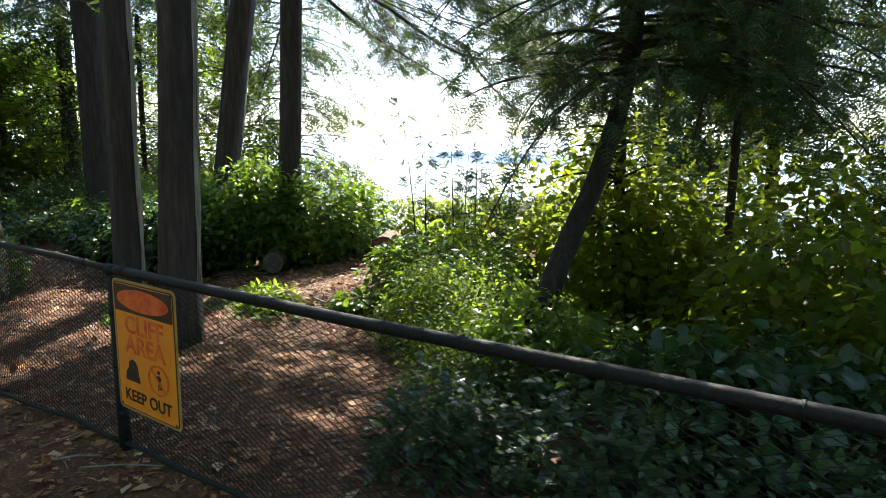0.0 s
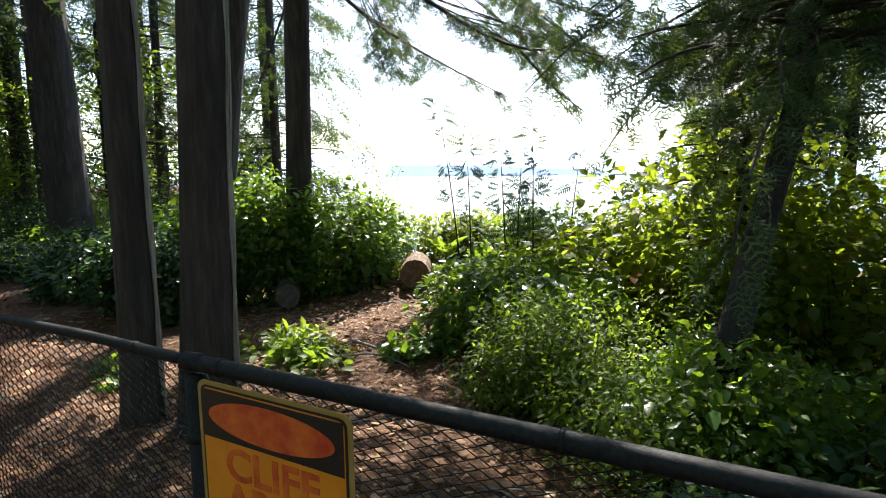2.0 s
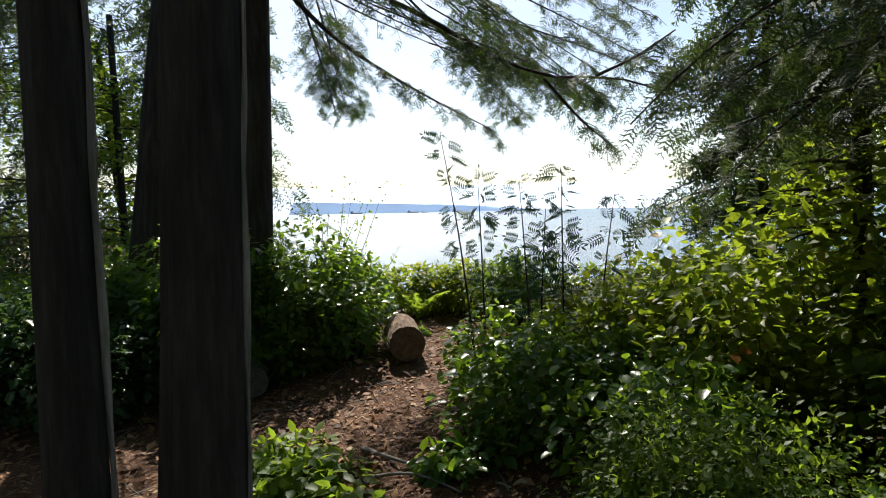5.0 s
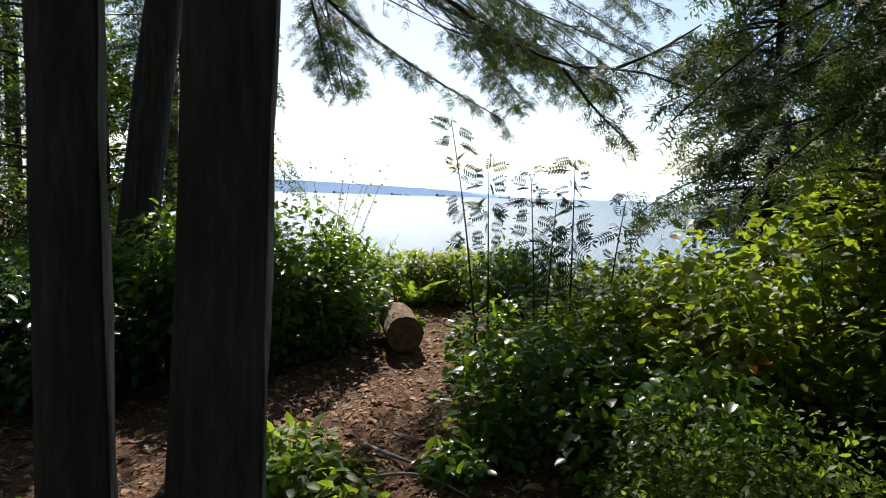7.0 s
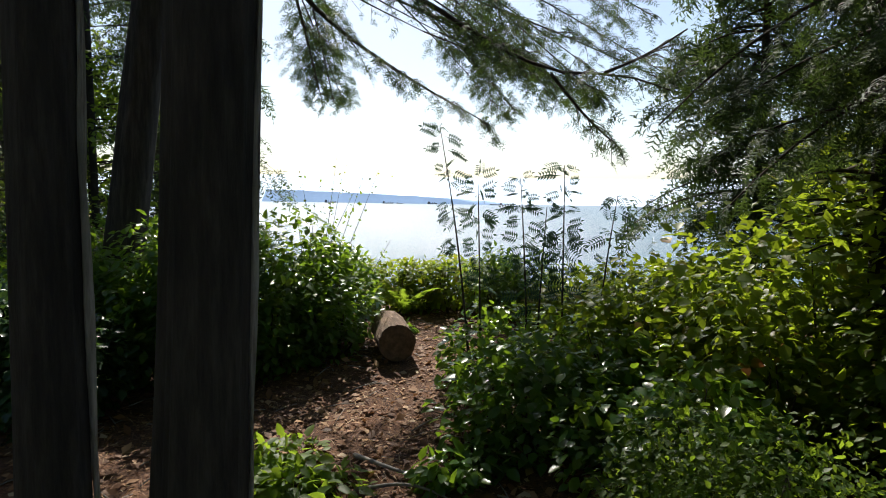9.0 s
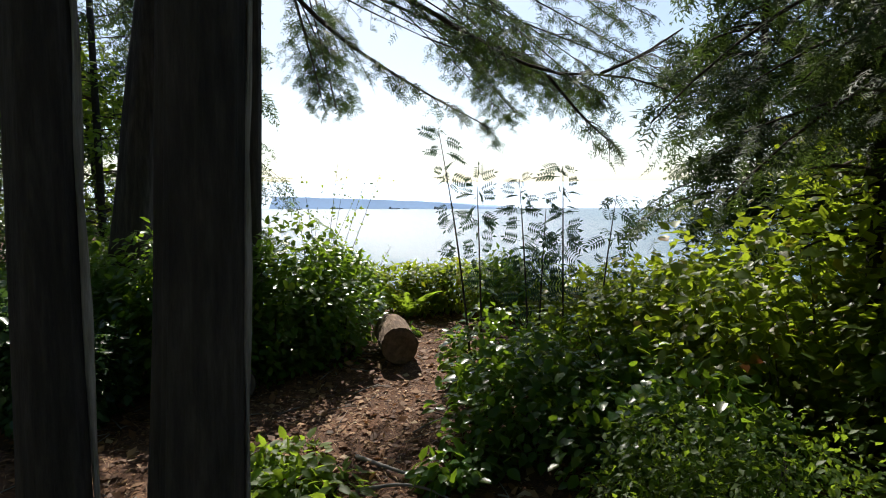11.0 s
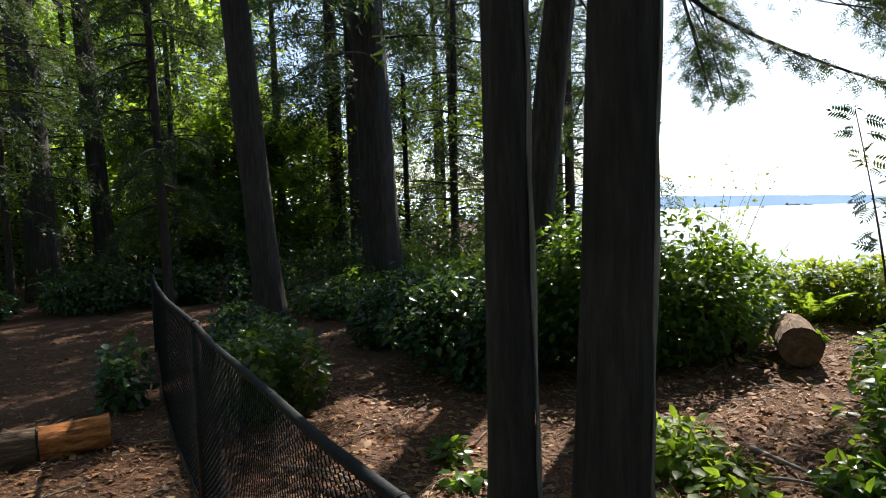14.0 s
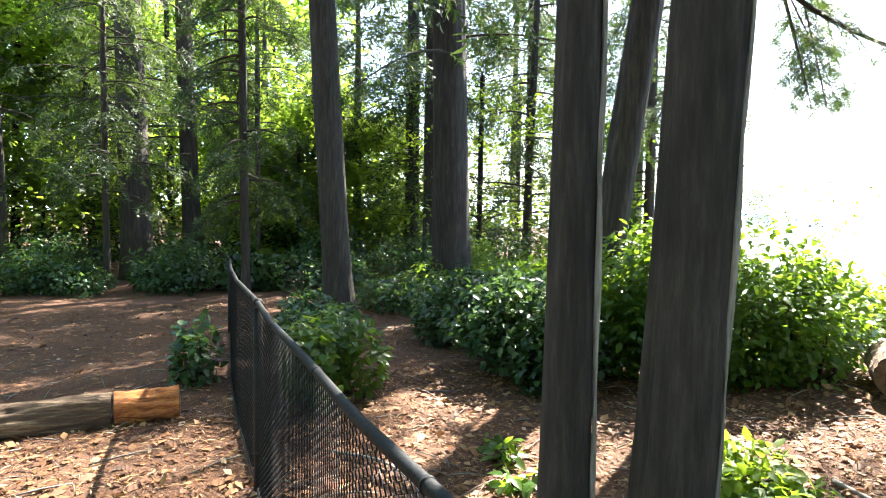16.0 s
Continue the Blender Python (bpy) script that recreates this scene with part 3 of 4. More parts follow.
def shrub(x, y, rx, ry, h, n, seed, leaf=0.085, mat=None, label="dense dark green leathery-leaved shrub", group="shrubs", lobes=9, base_z=None, turn=0.0, shape=None, name="shrub", hollow=0.72, wide=1.0):
    """A lumpy shrub: stems, and leaves over many overlapping lobes."""
    g = np.random.default_rng(seed)
    z0 = gz(x, y) - 0.05 if base_z is None else base_z
    ob = thing(name, (x, y, z0), label, "shrub", group)
    ob.rotation_euler = (0, 0, radians(turn))
    a, rr = g.uniform(0, 2 * math.pi, lobes), np.sqrt(g.uniform(0.0, 1, lobes)) * 0.68
    cx, cy = np.cos(a) * rr * rx, np.sin(a) * rr * ry
    cz = h * (0.28 + 0.36 * g.random(lobes) * (1 - 0.5 * rr))
    size = np.stack([rx * g.uniform(0.34, 0.55, lobes), ry * g.uniform(0.34, 0.55, lobes), h * g.uniform(0.3, 0.45, lobes)], -1)
    k = g.integers(0, lobes, n)
    d = unit(g.normal(0, 1, (n, 3)))
    at = np.stack([cx, cy, cz], -1)[k] + d * size[k] * (g.uniform(hollow ** 3, 1.1, n) ** (1 / 3))[:, None]
    at[:, 2] += 0.05 * h * np.sin(at[:, 0] * 7 + seed) * np.cos(at[:, 1] * 6)
    keep = at[:, 2] > 0.06
    at, d = at[keep], d[keep]
    m = len(at)
    ax = unit(d * (1, 1, 0.2) + g.normal(0, 0.5, (m, 3)) + np.array((0, 0, -0.25)))
    nm = unit(d * 0.5 + np.array((0, 0, 0.9)) + g.normal(0, 0.35, (m, 3)))
    part("foliage", to_mesh("foliage", *scatter(shape or LEAF, at, ax, nm, leaf * g.uniform(0.55, 1.35, m), wide), mat or SALAL), ob, "", "stuff")
    wood = []
    for i in range(lobes * 2):
        j = i % lobes
        tip = np.array((cx[j], cy[j], cz[j])) + g.normal(0, 0.3, 3) * size[j]
        tip[2] = max(tip[2], 0.1)
        foot = np.array((cx[j] * 0.5, cy[j] * 0.5, -0.02))
        wood.append(tube_arrays(np.array([foot, (foot + tip) / 2 + g.normal(0, 0.05, 3), tip]), (0.011, 0.008, 0.003), 4))
    part("stemwork", to_mesh("stemwork", *join_arrays(wood), TWIG), ob, "", "stuff")
    return ob


# the two near cedars, and those behind them
def cedar(x, y, r, h, lean, seed, label, **kw):
    b, p, rad = straight(x, y, r, h, lean)
    return conifer(b, p, rad, label, BARK_CEDAR, seed=seed, **kw)


cedar(-6.625, 4.597, 0.097, 15, (-0.013, 0.023), 11, "slender dark cedar trunk with a pale torn bark edge", limbs=0, sides=48, over=14, strips=4)
cedar(-6.236, 4.731, 0.13, 17, (0.03, 0.023), 12, "dark cedar trunk with stringy bark standing by the fence", limbs=0, sides=56, over=15, strips=5)
BR = [  # line, thickness, sprays a metre, spray, twigs a metre, hang, twig
    ([(-8.0, 8.05, 4.1), (-7.2, 8.2, 3.6), (-6.29, 7.93, 3.09), (-5.77, 7.93, 2.72), (-5.22, 7.93, 2.47), (-4.8, 7.86, 2.47), (-4.43, 7.81, 2.32)], 0.035, 20, 0.135, 12, 0.2, 0.62),
    ([(-5.3, 7.93, 2.49), (-5.02, 7.99, 2.15), (-4.74, 8.1, 1.92)], 0.014, 20, 0.13, 14, 0.2, 0.42),
    ([(-4.9, 7.88, 2.47), (-4.6, 7.95, 2.6), (-4.3, 8.0, 2.8)], 0.014, 20, 0.13, 14, 0.2, 0.45),
    ([(-8.0, 8.06, 3.9), (-7.73, 8.76, 3.42), (-7.34, 9.02, 3.09), (-7.02, 9.18, 2.88), (-6.56, 9.37, 2.6), (-6.0, 9.5, 2.3)], 0.03, 20, 0.135, 12, 0.2, 0.62),
    ([(-8.0, 8.05, 4.8), (-6.5, 8.0, 4.0), (-5.2, 7.6, 3.5), (-4.2, 7.4, 3.1)], 0.035, 18, 0.135, 8, 0.2, 0.62),
    ([(-8.02, 8.06, 3.5), (-8.8, 8.7, 3.2), (-9.3, 8.9, 2.6), (-9.6, 9.0, 2.2)], 0.02, 18, 0.15, 9, 0.4, 0.5),
]
fan = np.random.default_rng(77)
GLADES = [np.array(q) for q in ((-6.65, 8.25, 0.5), (-6.8, 8.8, 0.4), (-6.2, 6.3, 0.1), (-6.0, 7.1, 0.1), (-6.4, 5.7, 0.1), (-4.5, 7.5, 1.1), (-3.7, 7.1, 1.5), (-5.2, 7.8, 0.8), (-3.0, 5.9, 1.2))]  # sunny spots on the trail and the thicket
sunward = np.array(toward)


def leaves_glade(line, near):
    """True where a limb keeps clear of the sun on the open spots of the trail."""
    pts = np.array(line)
    pts = np.concatenate([pts[:-1] + (pts[1:] - pts[:-1]) * q for q in (0.25, 0.6, 1.0)])
    return all(np.linalg.norm(np.cross(pts - g0, sunward), axis=1).min() > near * (1.5 if k < 5 else 0.9) for k, g0 in enumerate(GLADES))


for i in range(150):
    z0, az = fan.uniform(3.9, 6.2), (fan.uniform(-0.05, 0.5) if i % 3 == 0 else fan.uniform(0.4, 1.45))
    ln = fan.uniform(1.6, 4.6) if i % 3 == 0 else fan.uniform(2.4, 6.0)
    tip = max(2.5 + 0.25 * fan.random() + max(0, ln - 3.5) * 0.22, z0 - ln * fan.uniform(0.3, 0.9))
    x1, y1 = -8.3 + ln * math.cos(az), 8.65 + ln * math.sin(az)
    mid = (-8.3 + 0.45 * ln * math.cos(az + 0.1), 8.65 + 0.45 * ln * math.sin(az + 0.1), z0 * 0.5 + tip * 0.5 + 0.12)
    if leaves_glade([mid, (x1, y1, tip)], 0.4) and len(BR) < 70:
        BR.append(([(-8.04, 8.05, z0), (-8.3 + 0.2 * ln * math.cos(az + 0.1), 8.65 + 0.2 * ln * math.sin(az + 0.1), z0 * 0.78 + tip * 0.22 + 0.08), mid], 0.016, 2, 0.15, 1, 0.2, 0.6))
        BR.append(([mid, (0.5 * mid[0] + 0.5 * x1, 0.5 * mid[1] + 0.5 * y1, 0.5 * mid[2] + 0.5 * tip + 0.04), (x1, y1, tip)], 0.011, 20, 0.15, 9, 0.2, 0.6))
for i in range(60):
    az, ln, z0 = fan.uniform(1.1, 1.85), fan.uniform(3.4, 6.6), fan.uniform(4.6, 6.4)
    tip, dx, dy = fan.uniform(3.0, 4.3), math.cos(az), math.sin(az)
    p1, p2 = (-8.4 + 0.4 * ln * dx, 8.65 + 0.4 * ln * dy, z0 * 0.6 + tip * 0.4 + 0.15), (-8.4 + ln * dx, 8.65 + ln * dy, tip)
    if not leaves_glade([p1, p2], 0.5):
        continue
    BR.append(([(-8.04, 8.05, z0), p1], 0.018, 0.5, 0.15, 0.5, 0.2, 0.6))
    BR.append(([p1, (0.5 * p1[0] + 0.5 * p2[0], 0.5 * p1[1] + 0.5 * p2[1], 0.5 * p1[2] + 0.5 * p2[2] + 0.06), p2], 0.012, 13, 0.19, 6, 0.2, 0.65))
# Unseen limbs overhead, added to shade the ground by the fence.
for i in range(34):
    az, ln, z0 = fan.uniform(-0.78, -0.2), fan.uniform(2.2, 5.0), fan.uniform(4.8, 6.2)
    tip, dx, dy = fan.uniform(3.6, 4.4), math.cos(az), math.sin(az)
    line = [(-8.04, 8.02, z0), (-8.3 + 0.5 * ln * dx, 8.5 + 0.5 * ln * dy, 0.5 * (z0 + tip) + 0.15), (-8.3 + ln * dx, 8.5 + ln * dy, tip)]
    if leaves_glade(line[1:], 0.3):
        BR.append((line, 0.016, 9, 0.24, 6, 0.2, 0.6))
cedar(-8.06, 7.99, 0.15, 18, (0.02, 0.018), 13, "straight grey-brown conifer trunk rising out of a shrub", limbs=0, sides=40, extra=BR, over=16)
cedar(-9.4, 7.92, 0.185, 18, (0.09, 0.085), 14, "leaning conifer trunk behind the shrubs", crown=(3.6, 7), limbs=12, reach=2.0, sides=36, size=0.2, per_metre=12, twigs=5, seen=5.0, over=0)
cedar(-12.87, 8.52, 0.3, 22, (-0.015, -0.022), 15, "thick straight conifer trunk with reddish lit bark", crown=(4.0, 16), limbs=36, reach=3.0, sides=40, size=0.24, per_metre=10, twigs=5, seen=6.5)
cedar(-19.45, 11.76, 0.21, 20, (0, 0), 16, "slim dark conifer trunk beside a thick one", crown=(2.5, 10), limbs=30, reach=2.6, size=0.28, per_metre=10, twigs=4.5, seen=7.5)
cedar(-13.17, 6.62, 0.21, 20, (-0.025, -0.054), 17, "leaning conifer trunk lit on one side", crown=(4.8, 16), limbs=30, reach=2.8, sides=36, seen=0)
cedar(-20.0, 4.8, 0.33, 22, (-0.003, -0.025), 18, "thick dark conifer trunk with a pale scar", crown=(3.6, 10), limbs=26, reach=3.0, size=0.28, per_metre=10, twigs=4.5, seen=7.5)
cedar(-20.8, 6.15, 0.22, 20, (-0.005, -0.027), 19, "slim dark conifer trunk in the shade", crown=(3.0, 10), limbs=26, reach=2.6, size=0.28, per_metre=10, twigs=4.5, seen=7.5)
cedar(-15.5, 5.9, 0.07, 9, (0, -0.01), 20, "thin young conifer with drooping sprays", crown=(1.5, 9), limbs=60, reach=1.3, size=0.22, per_metre=18, twigs=8, seen=6.5)
cedar(-21.7, 2.15, 0.24, 20, (0, -0.02), 21, "dark conifer trunk at the edge of the clearing", crown=(3.2, 10), limbs=26, reach=2.6, size=0.28, per_metre=10, twigs=4.5, seen=7.5)
cedar(-15.3, 12.3, 0.09, 12, (0.02, 0.02), 22, "thin conifer with short side branches", crown=(1.0, 12), limbs=54, reach=1.6, size=0.2, per_metre=11, twigs=5, seen=7)
broadleaf(-3.35, 6.95, 3.0, 0.75, 160, n=800, leaf=0.1, mat=MAPLE, group="vine maples", label="slim vine maple with yellow-green leaves over the thicket", low=0.5)
# the leaning tree and the dark cedars over the thicket
conifer((-3.6, 5.15, 0.0), [(-3.62, 5.1, -0.1), (-3.45, 5.4, 0.68), (-3.38, 5.6, 1.0), (-3.31, 5.76, 1.25), (-3.19, 5.89, 1.8), (-3.17, 6.0, 2.15), (-3.17, 6.15, 2.6), (-3.05, 6.2, 4.5), (-2.95, 6.2, 9)], (0.085, 0.072, 0.068, 0.066, 0.062, 0.058, 0.056, 0.048, 0.02), "crooked leaning dark tree above the thicket", BARK_GREY,
        limbs=0, seed=31, hung=(1.85, 4.4, 110, 1.45, 10500, 0.13))
bough_tree(-2.5, 6.5, 0.03, 9, 2.1, 4.4, 60, 1.2, 4600, 0.14, 37, "young dark cedar in the thicket", high=12)
bough_tree(-2.2, 10.1, 0.07, 10, 1.5, 4.4, 44, 1.4, 2400, 0.2, 32, "dark drooping cedar over the thicket", high=4)
bough_tree(-3.1, 10.4, 0.04, 10, 1.3, 5.0, 64, 1.3, 5200, 0.215, 38, "young dark cedar near the cliff edge", high=4)
bough_tree(-0.7, 8.0, 0.09, 12, 1.9, 4.4, 50, 1.7, 3600, 0.2, 33, "dark drooping cedar beside the thicket")
bough_tree(1.4, 5.0, 0.12, 14, 1.0, 4.2, 40, 2.0, 2200, 0.26, 34, "dark drooping cedar by the fence")
# trees along the cliff and deeper in the wood
# Hidden tree, added so that its crown shades the clearing.
bough_tree(-17.4, 11.0, 0.15, 14, 4.5, 12.0, 64, 2.7, 2700, 0.4, 48, "tall conifer added out of sight behind the thick trunk for shade", "conifers of the deep wood", high=4)
# Some high crowns, out of view, are thickened to shade the wood.
for i, (x, y, h) in enumerate(((-12.2, 12.7, 11), (-16.6, 13.6, 15), (-20.5, 16.5, 13), (-21.0, 10.8, 10), (-13.8, 14.4, 13), (-25.5, 9.5, 9), (-29, 5, 11), (-27, 0.5, 11), (-24, -3, 11), (-19.8, 12.6, 10))):
    bough_tree(x, y, 0.1 + 0.01 * i, h, 0.9, 7.5, 54, 1.9 + 0.1 * i, 3000 if i in (0, 1, 3, 4) else 1700, 0.24 + 0.012 * i, 50 + i, "dark conifer deeper in the wood", "conifers of the deep wood", high=34 if i in (1, 2, 4) else 6)
for i, (x, y, h, low) in enumerate(((-18.2, 4.0, 8, 2.0), (-19.6, 7.4, 8, 1.6), (-22.6, 4.9, 9, 2.0))):
    bough_tree(x, y, 0.06 + 0.008 * i, h, low, 6.5, 40, 1.6, 1600, 0.23, 520 + i, "young green cedar with drooping sprays in the wood", "young cedars of the wood", high=4)
# Unseen conifers behind the viewpoint, added to cut down the skylight.
for i, (x, y, h) in enumerate(((-4, -6, 18), (-9, -5, 18), (1, -3, 16), (-14, -6, 18), (5, 3, 16), (-18, -4, 18))):
    cedar(x, y, 0.22, h, (0, 0), 70 + i, "unseen conifer added inland of the trail for shade", crown=(3, h - 1), limbs=40, reach=3.0, sides=14, per_metre=5, group="conifers inland", seen=0)
for i, (x, y, h, r) in enumerate(((-20.8, 8.9, 5.5, 2.2), (-22.5, 8.0, 6, 2.6), (-24, 4.2, 12, 3.0), (-25.5, 6.5, 14, 3.2), (-23.8, 1.2, 12, 3.0), (-26, -1.5, 13, 3.2), (-25.5, 2.4, 14, 3.2), (-21, 10.2, 6, 2.2), (-30, 3, 15, 4.0), (-31, 8, 15, 4.0), (-29, -4, 10, 3.6), (-21.5, -0.8, 5, 2.0), (-26.5, 11.5, 8, 2.8), (-18.5, -1.5, 5, 2.0), (-23, 12.5, 6, 2.2), (-25.5, 3.0, 11, 3.0), (-27, 8.5, 12.5, 3.2))):
    broadleaf(x, y, h, r, 90 + i, n=8800, leaf=0.175 + 0.004 * i, low=0.04)
for i, (x, y) in enumerate(((-33, 12.5), (-35, 6), (-35.5, -0.5), (-33, -7))):
    broadleaf(x, y, 16, 5.0, 180 + i, n=7500, leaf=0.34, low=0.03, label="tall leafy tree closing the back of the wood")
for i, (x, y, h, r) in enumerate(((-16.4, 11.8, 6, 1.7), (-12.7, 11.4, 5, 1.4), (-18.4, 11.2, 6.5, 1.8), (-20.3, 13.6, 7, 2.2), (-22.5, 10.4, 7, 2.2), (-14.0, 12.9, 6, 1.6), (-18.8, 15.2, 7, 2.2))):
    broadleaf(x, y, h, r, 120 + i, n=1500, leaf=0.13 + 0.005 * i, low=0.1, mat=HUCK, label="shaded dark green small tree near the cliff", group="small trees by the cliff")
# More unseen trees inland, coarse crowns added only to close the sky.
for i, (x, y, h, r) in enumerate(((-2, -3.5, 13, 4.0), (-7, -3.8, 13, 4.2), (-12, -3.5, 14, 4.2), (3, 0, 12, 3.6), (-16.5, -6, 14, 4.4), (-5, -8, 14, 4.5), (-10, -9, 14, 4.5))):
    broadleaf(x, y, h, r, 140 + i, n=1800, leaf=0.5, low=0.12, mat=SALAL, label="unseen leafy tree added inland of the trail to block skylight", group="inland trees")


# ---- the chain-link fence ----
# top rail, post by post: x, y, height, is it a post
RAIL = ((1.6, 2.86, 0.905, 1), (-2.0, 3.078, 0.91, 1), (-3.4, 3.16, 0.91, 0), (-4.72, 3.252, 0.925, 1), (-5.15, 3.292, 0.935, 0), (-5.6, 3.315, 0.94, 0), (-6.1, 3.385, 0.935, 0), (-6.72, 3.51, 0.925, 0), (-7.4, 3.63, 0.92, 0), (-8.05, 3.775, 0.915, 1), (-9.24, 4.0, 0.9, 0), (-10.4, 4.27, 0.88, 0), (-12.6, 4.85, 0.8, 1))


def rail_line():
    """The rail as a close row of points, rounded over its bends."""
    p = np.array([r[:3] for r in RAIL])
    s = np.concatenate([[0], np.cumsum(np.linalg.norm(np.diff(p, axis=0), axis=1))])
    q = np.arange(0, s[-1], 0.013)
    line = np.stack([np.interp(q, s, p[:, k]) for k in range(3)], -1)
    kernel = np.ones(11) / 11
    ends = np.concatenate([np.repeat(line[:1], 5, 0), line, np.repeat(line[-1:], 5, 0)])
    return np.stack([np.convolve(ends[:, k], kernel, "valid") for k in range(3)], -1)


def link_mesh(line, pitch=0.026, wire=0.0023):
    """Woven wires under a rail: each one a zigzag that hooks its neighbours."""
    pieces = []
    for i in range(0, len(line) - 2, 2):
        a, b = line[i], line[i + 2]
        u = unit((b - a) * (1, 1, 0))
        out = np.array((-u[1], u[0], 0))
        z0, z1 = gz(a[0], a[1]) + 0.015, a[2] - 0.01
        rows = int((0.9) / (pitch / 2))
        k = np.arange(rows + 1)
        side = ((k + i // 2) % 2)[:, None]
        p = np.where(side == 0, a, a + (b - a) * 1.04) + np.where(side == 0, 1, -1) * wire * 1.1 * out
        p[:, 2] = z0 + k * (z1 - z0) / rows
        pieces.append(tube_arrays(p, wire, 3))
    return to_mesh("chain_link", *join_arrays(pieces), VINYL)


def fence_post(fence, x, y, top, r=0.026):
    z = gz(x, y)
    post = part("post", to_mesh("post", *tube_arrays([(x, y, z - 0.2), (x, y, top)], r, 16), VINYL, True), fence)
    part("cap", to_mesh("cap", *tube_arrays([(x - 0.028, y - 0.004, top + 0.03), (x + 0.028, y - 0.004, top + 0.03)], 0.0225, 14), VINYL, True), post, "loop cap around the rail")
    for q in (0.22, 0.5, 0.8):
        v, t = tube_arrays([(x, y, z + (top - z) * q - 0.01), (x, y, z + (top - z) * q + 0.01)], r * 1.12, 16)
        part("tension_band", to_mesh("tension_band", v, t, VINYL, True), post)
    return post


def build_fence():
    fence = thing("chain_link_fence", (0, 0, 0), "black vinyl-coated chain-link fence with round top rail", "fence")
    line = rail_line()
    posts = [r for r in RAIL if r[3]]
    for x, y, z, _ in posts:
        k = np.argmin(np.abs(line[:, 0] - x))
        fence_post(fence, x, line[k, 1] + 0.004, z - 0.03)
    for (x1, *_), (x0, *_) in zip(posts, posts[1:]):
        bay = line[(line[:, 0] <= x1) & (line[:, 0] >= x0)]
        rail = part("top_rail", to_mesh("top_rail", *tube_arrays(bay[::4], 0.02 if x1 > -4.7 else 0.0145, 14), VINYL, True), fence)
        low = np.array([(p[0], p[1], gz(p[0], p[1]) + 0.03) for p in bay[::8]])
        part("bottom_rail", to_mesh("bottom_rail", *tube_arrays(low, 0.012, 8), VINYL, True), fence)
        part("mesh", link_mesh(bay), fence, "woven black wire diamonds", "stuff")
        for k in range(16, len(bay) - 2, 62):
            c, e = bay[k], unit(bay[k + 1] - bay[k]) * 0.004
            part("tie", to_mesh("tie", *tube_arrays([c - e, c + e], 0.0225 if x1 > -4.7 else 0.017, 12), VINYL, True), rail)


build_fence()


# ---- the warning sign ----
def flat_shape(name, outline, z, mat, m, parent, label="", thick=0.001):
    """A thin flat shape from its outline, raised z off the sign's face."""
    bm = bmesh.new()
    f = bm.faces.new([bm.verts.new((x, y, z)) for x, y in outline])
    r = bmesh.ops.extrude_face_region(bm, geom=[f])
    bmesh.ops.translate(bm, verts=[v for v in r["geom"] if isinstance(v, bmesh.types.BMVert)], vec=(0, 0, thick))
    bmesh.ops.recalc_face_normals(bm, faces=bm.faces)
    ob = part(name, bm_mesh(name, bm, mat), parent, label)
    ob.matrix_local = m
    return ob


def rounded(w, h, r, n=6):
    out = []
    for cx, cy, a0 in ((w / 2 - r, h / 2 - r, 0), (-w / 2 + r, h / 2 - r, 90), (-w / 2 + r, -h / 2 + r, 180), (w / 2 - r, -h / 2 + r, 270)):
        out += [(cx + r * math.cos(radians(a0 + 90 * k / n)), cy + r * math.sin(radians(a0 + 90 * k / n))) for k in range(n + 1)]
    return out


def oval(cx, cy, rx, ry, n=36):
    return [(cx + rx * math.cos(2 * math.pi * k / n), cy + ry * math.sin(2 * math.pi * k / n)) for k in range(n)]


def ring_shape(name, cx, cy, ro, ri, z, mat, parent, thick=0.001, oval_y=1.0):
    bm = bmesh.new()
    n = 36
    rows = [[bm.verts.new((cx + r * math.cos(2 * math.pi * k / n), cy + oval_y * r * math.sin(2 * math.pi * k / n), q)) for k in range(n)] for r, q in ((ri, z), (ri, z + thick), (ro, z + thick), (ro, z))]
    for a, b in zip(rows, rows[1:]):
        for k in range(n):
            bm.faces.new((a[k], b[k], b[(k + 1) % n], a[(k + 1) % n]))
    bmesh.ops.recalc_face_normals(bm, faces=bm.faces)
    return part(name, bm_mesh(name, bm, mat), parent)


def words(text, size, x, y, z, mat, parent, wide=1.0):
    c = bpy.data.curves.new("lettering", "FONT")
    c.body, c.size, c.align_x, c.align_y, c.extrude, c.offset = text, size, "CENTER", "CENTER", 0.0006, size * 0.022
    tmp = new("lettering_curve", c)
    me = bpy.data.meshes.new_from_object(tmp.evaluated_get(bpy.context.evaluated_depsgraph_get()))
    bpy.data.objects.remove(tmp)
    me.materials.clear()
    me.materials.append(mat)
    ob = part("lettering", me, parent)
    ob.matrix_local = Matrix.Translation((x, y, z)) @ Matrix.Diagonal((wide, 1, 1, 1))
    return ob


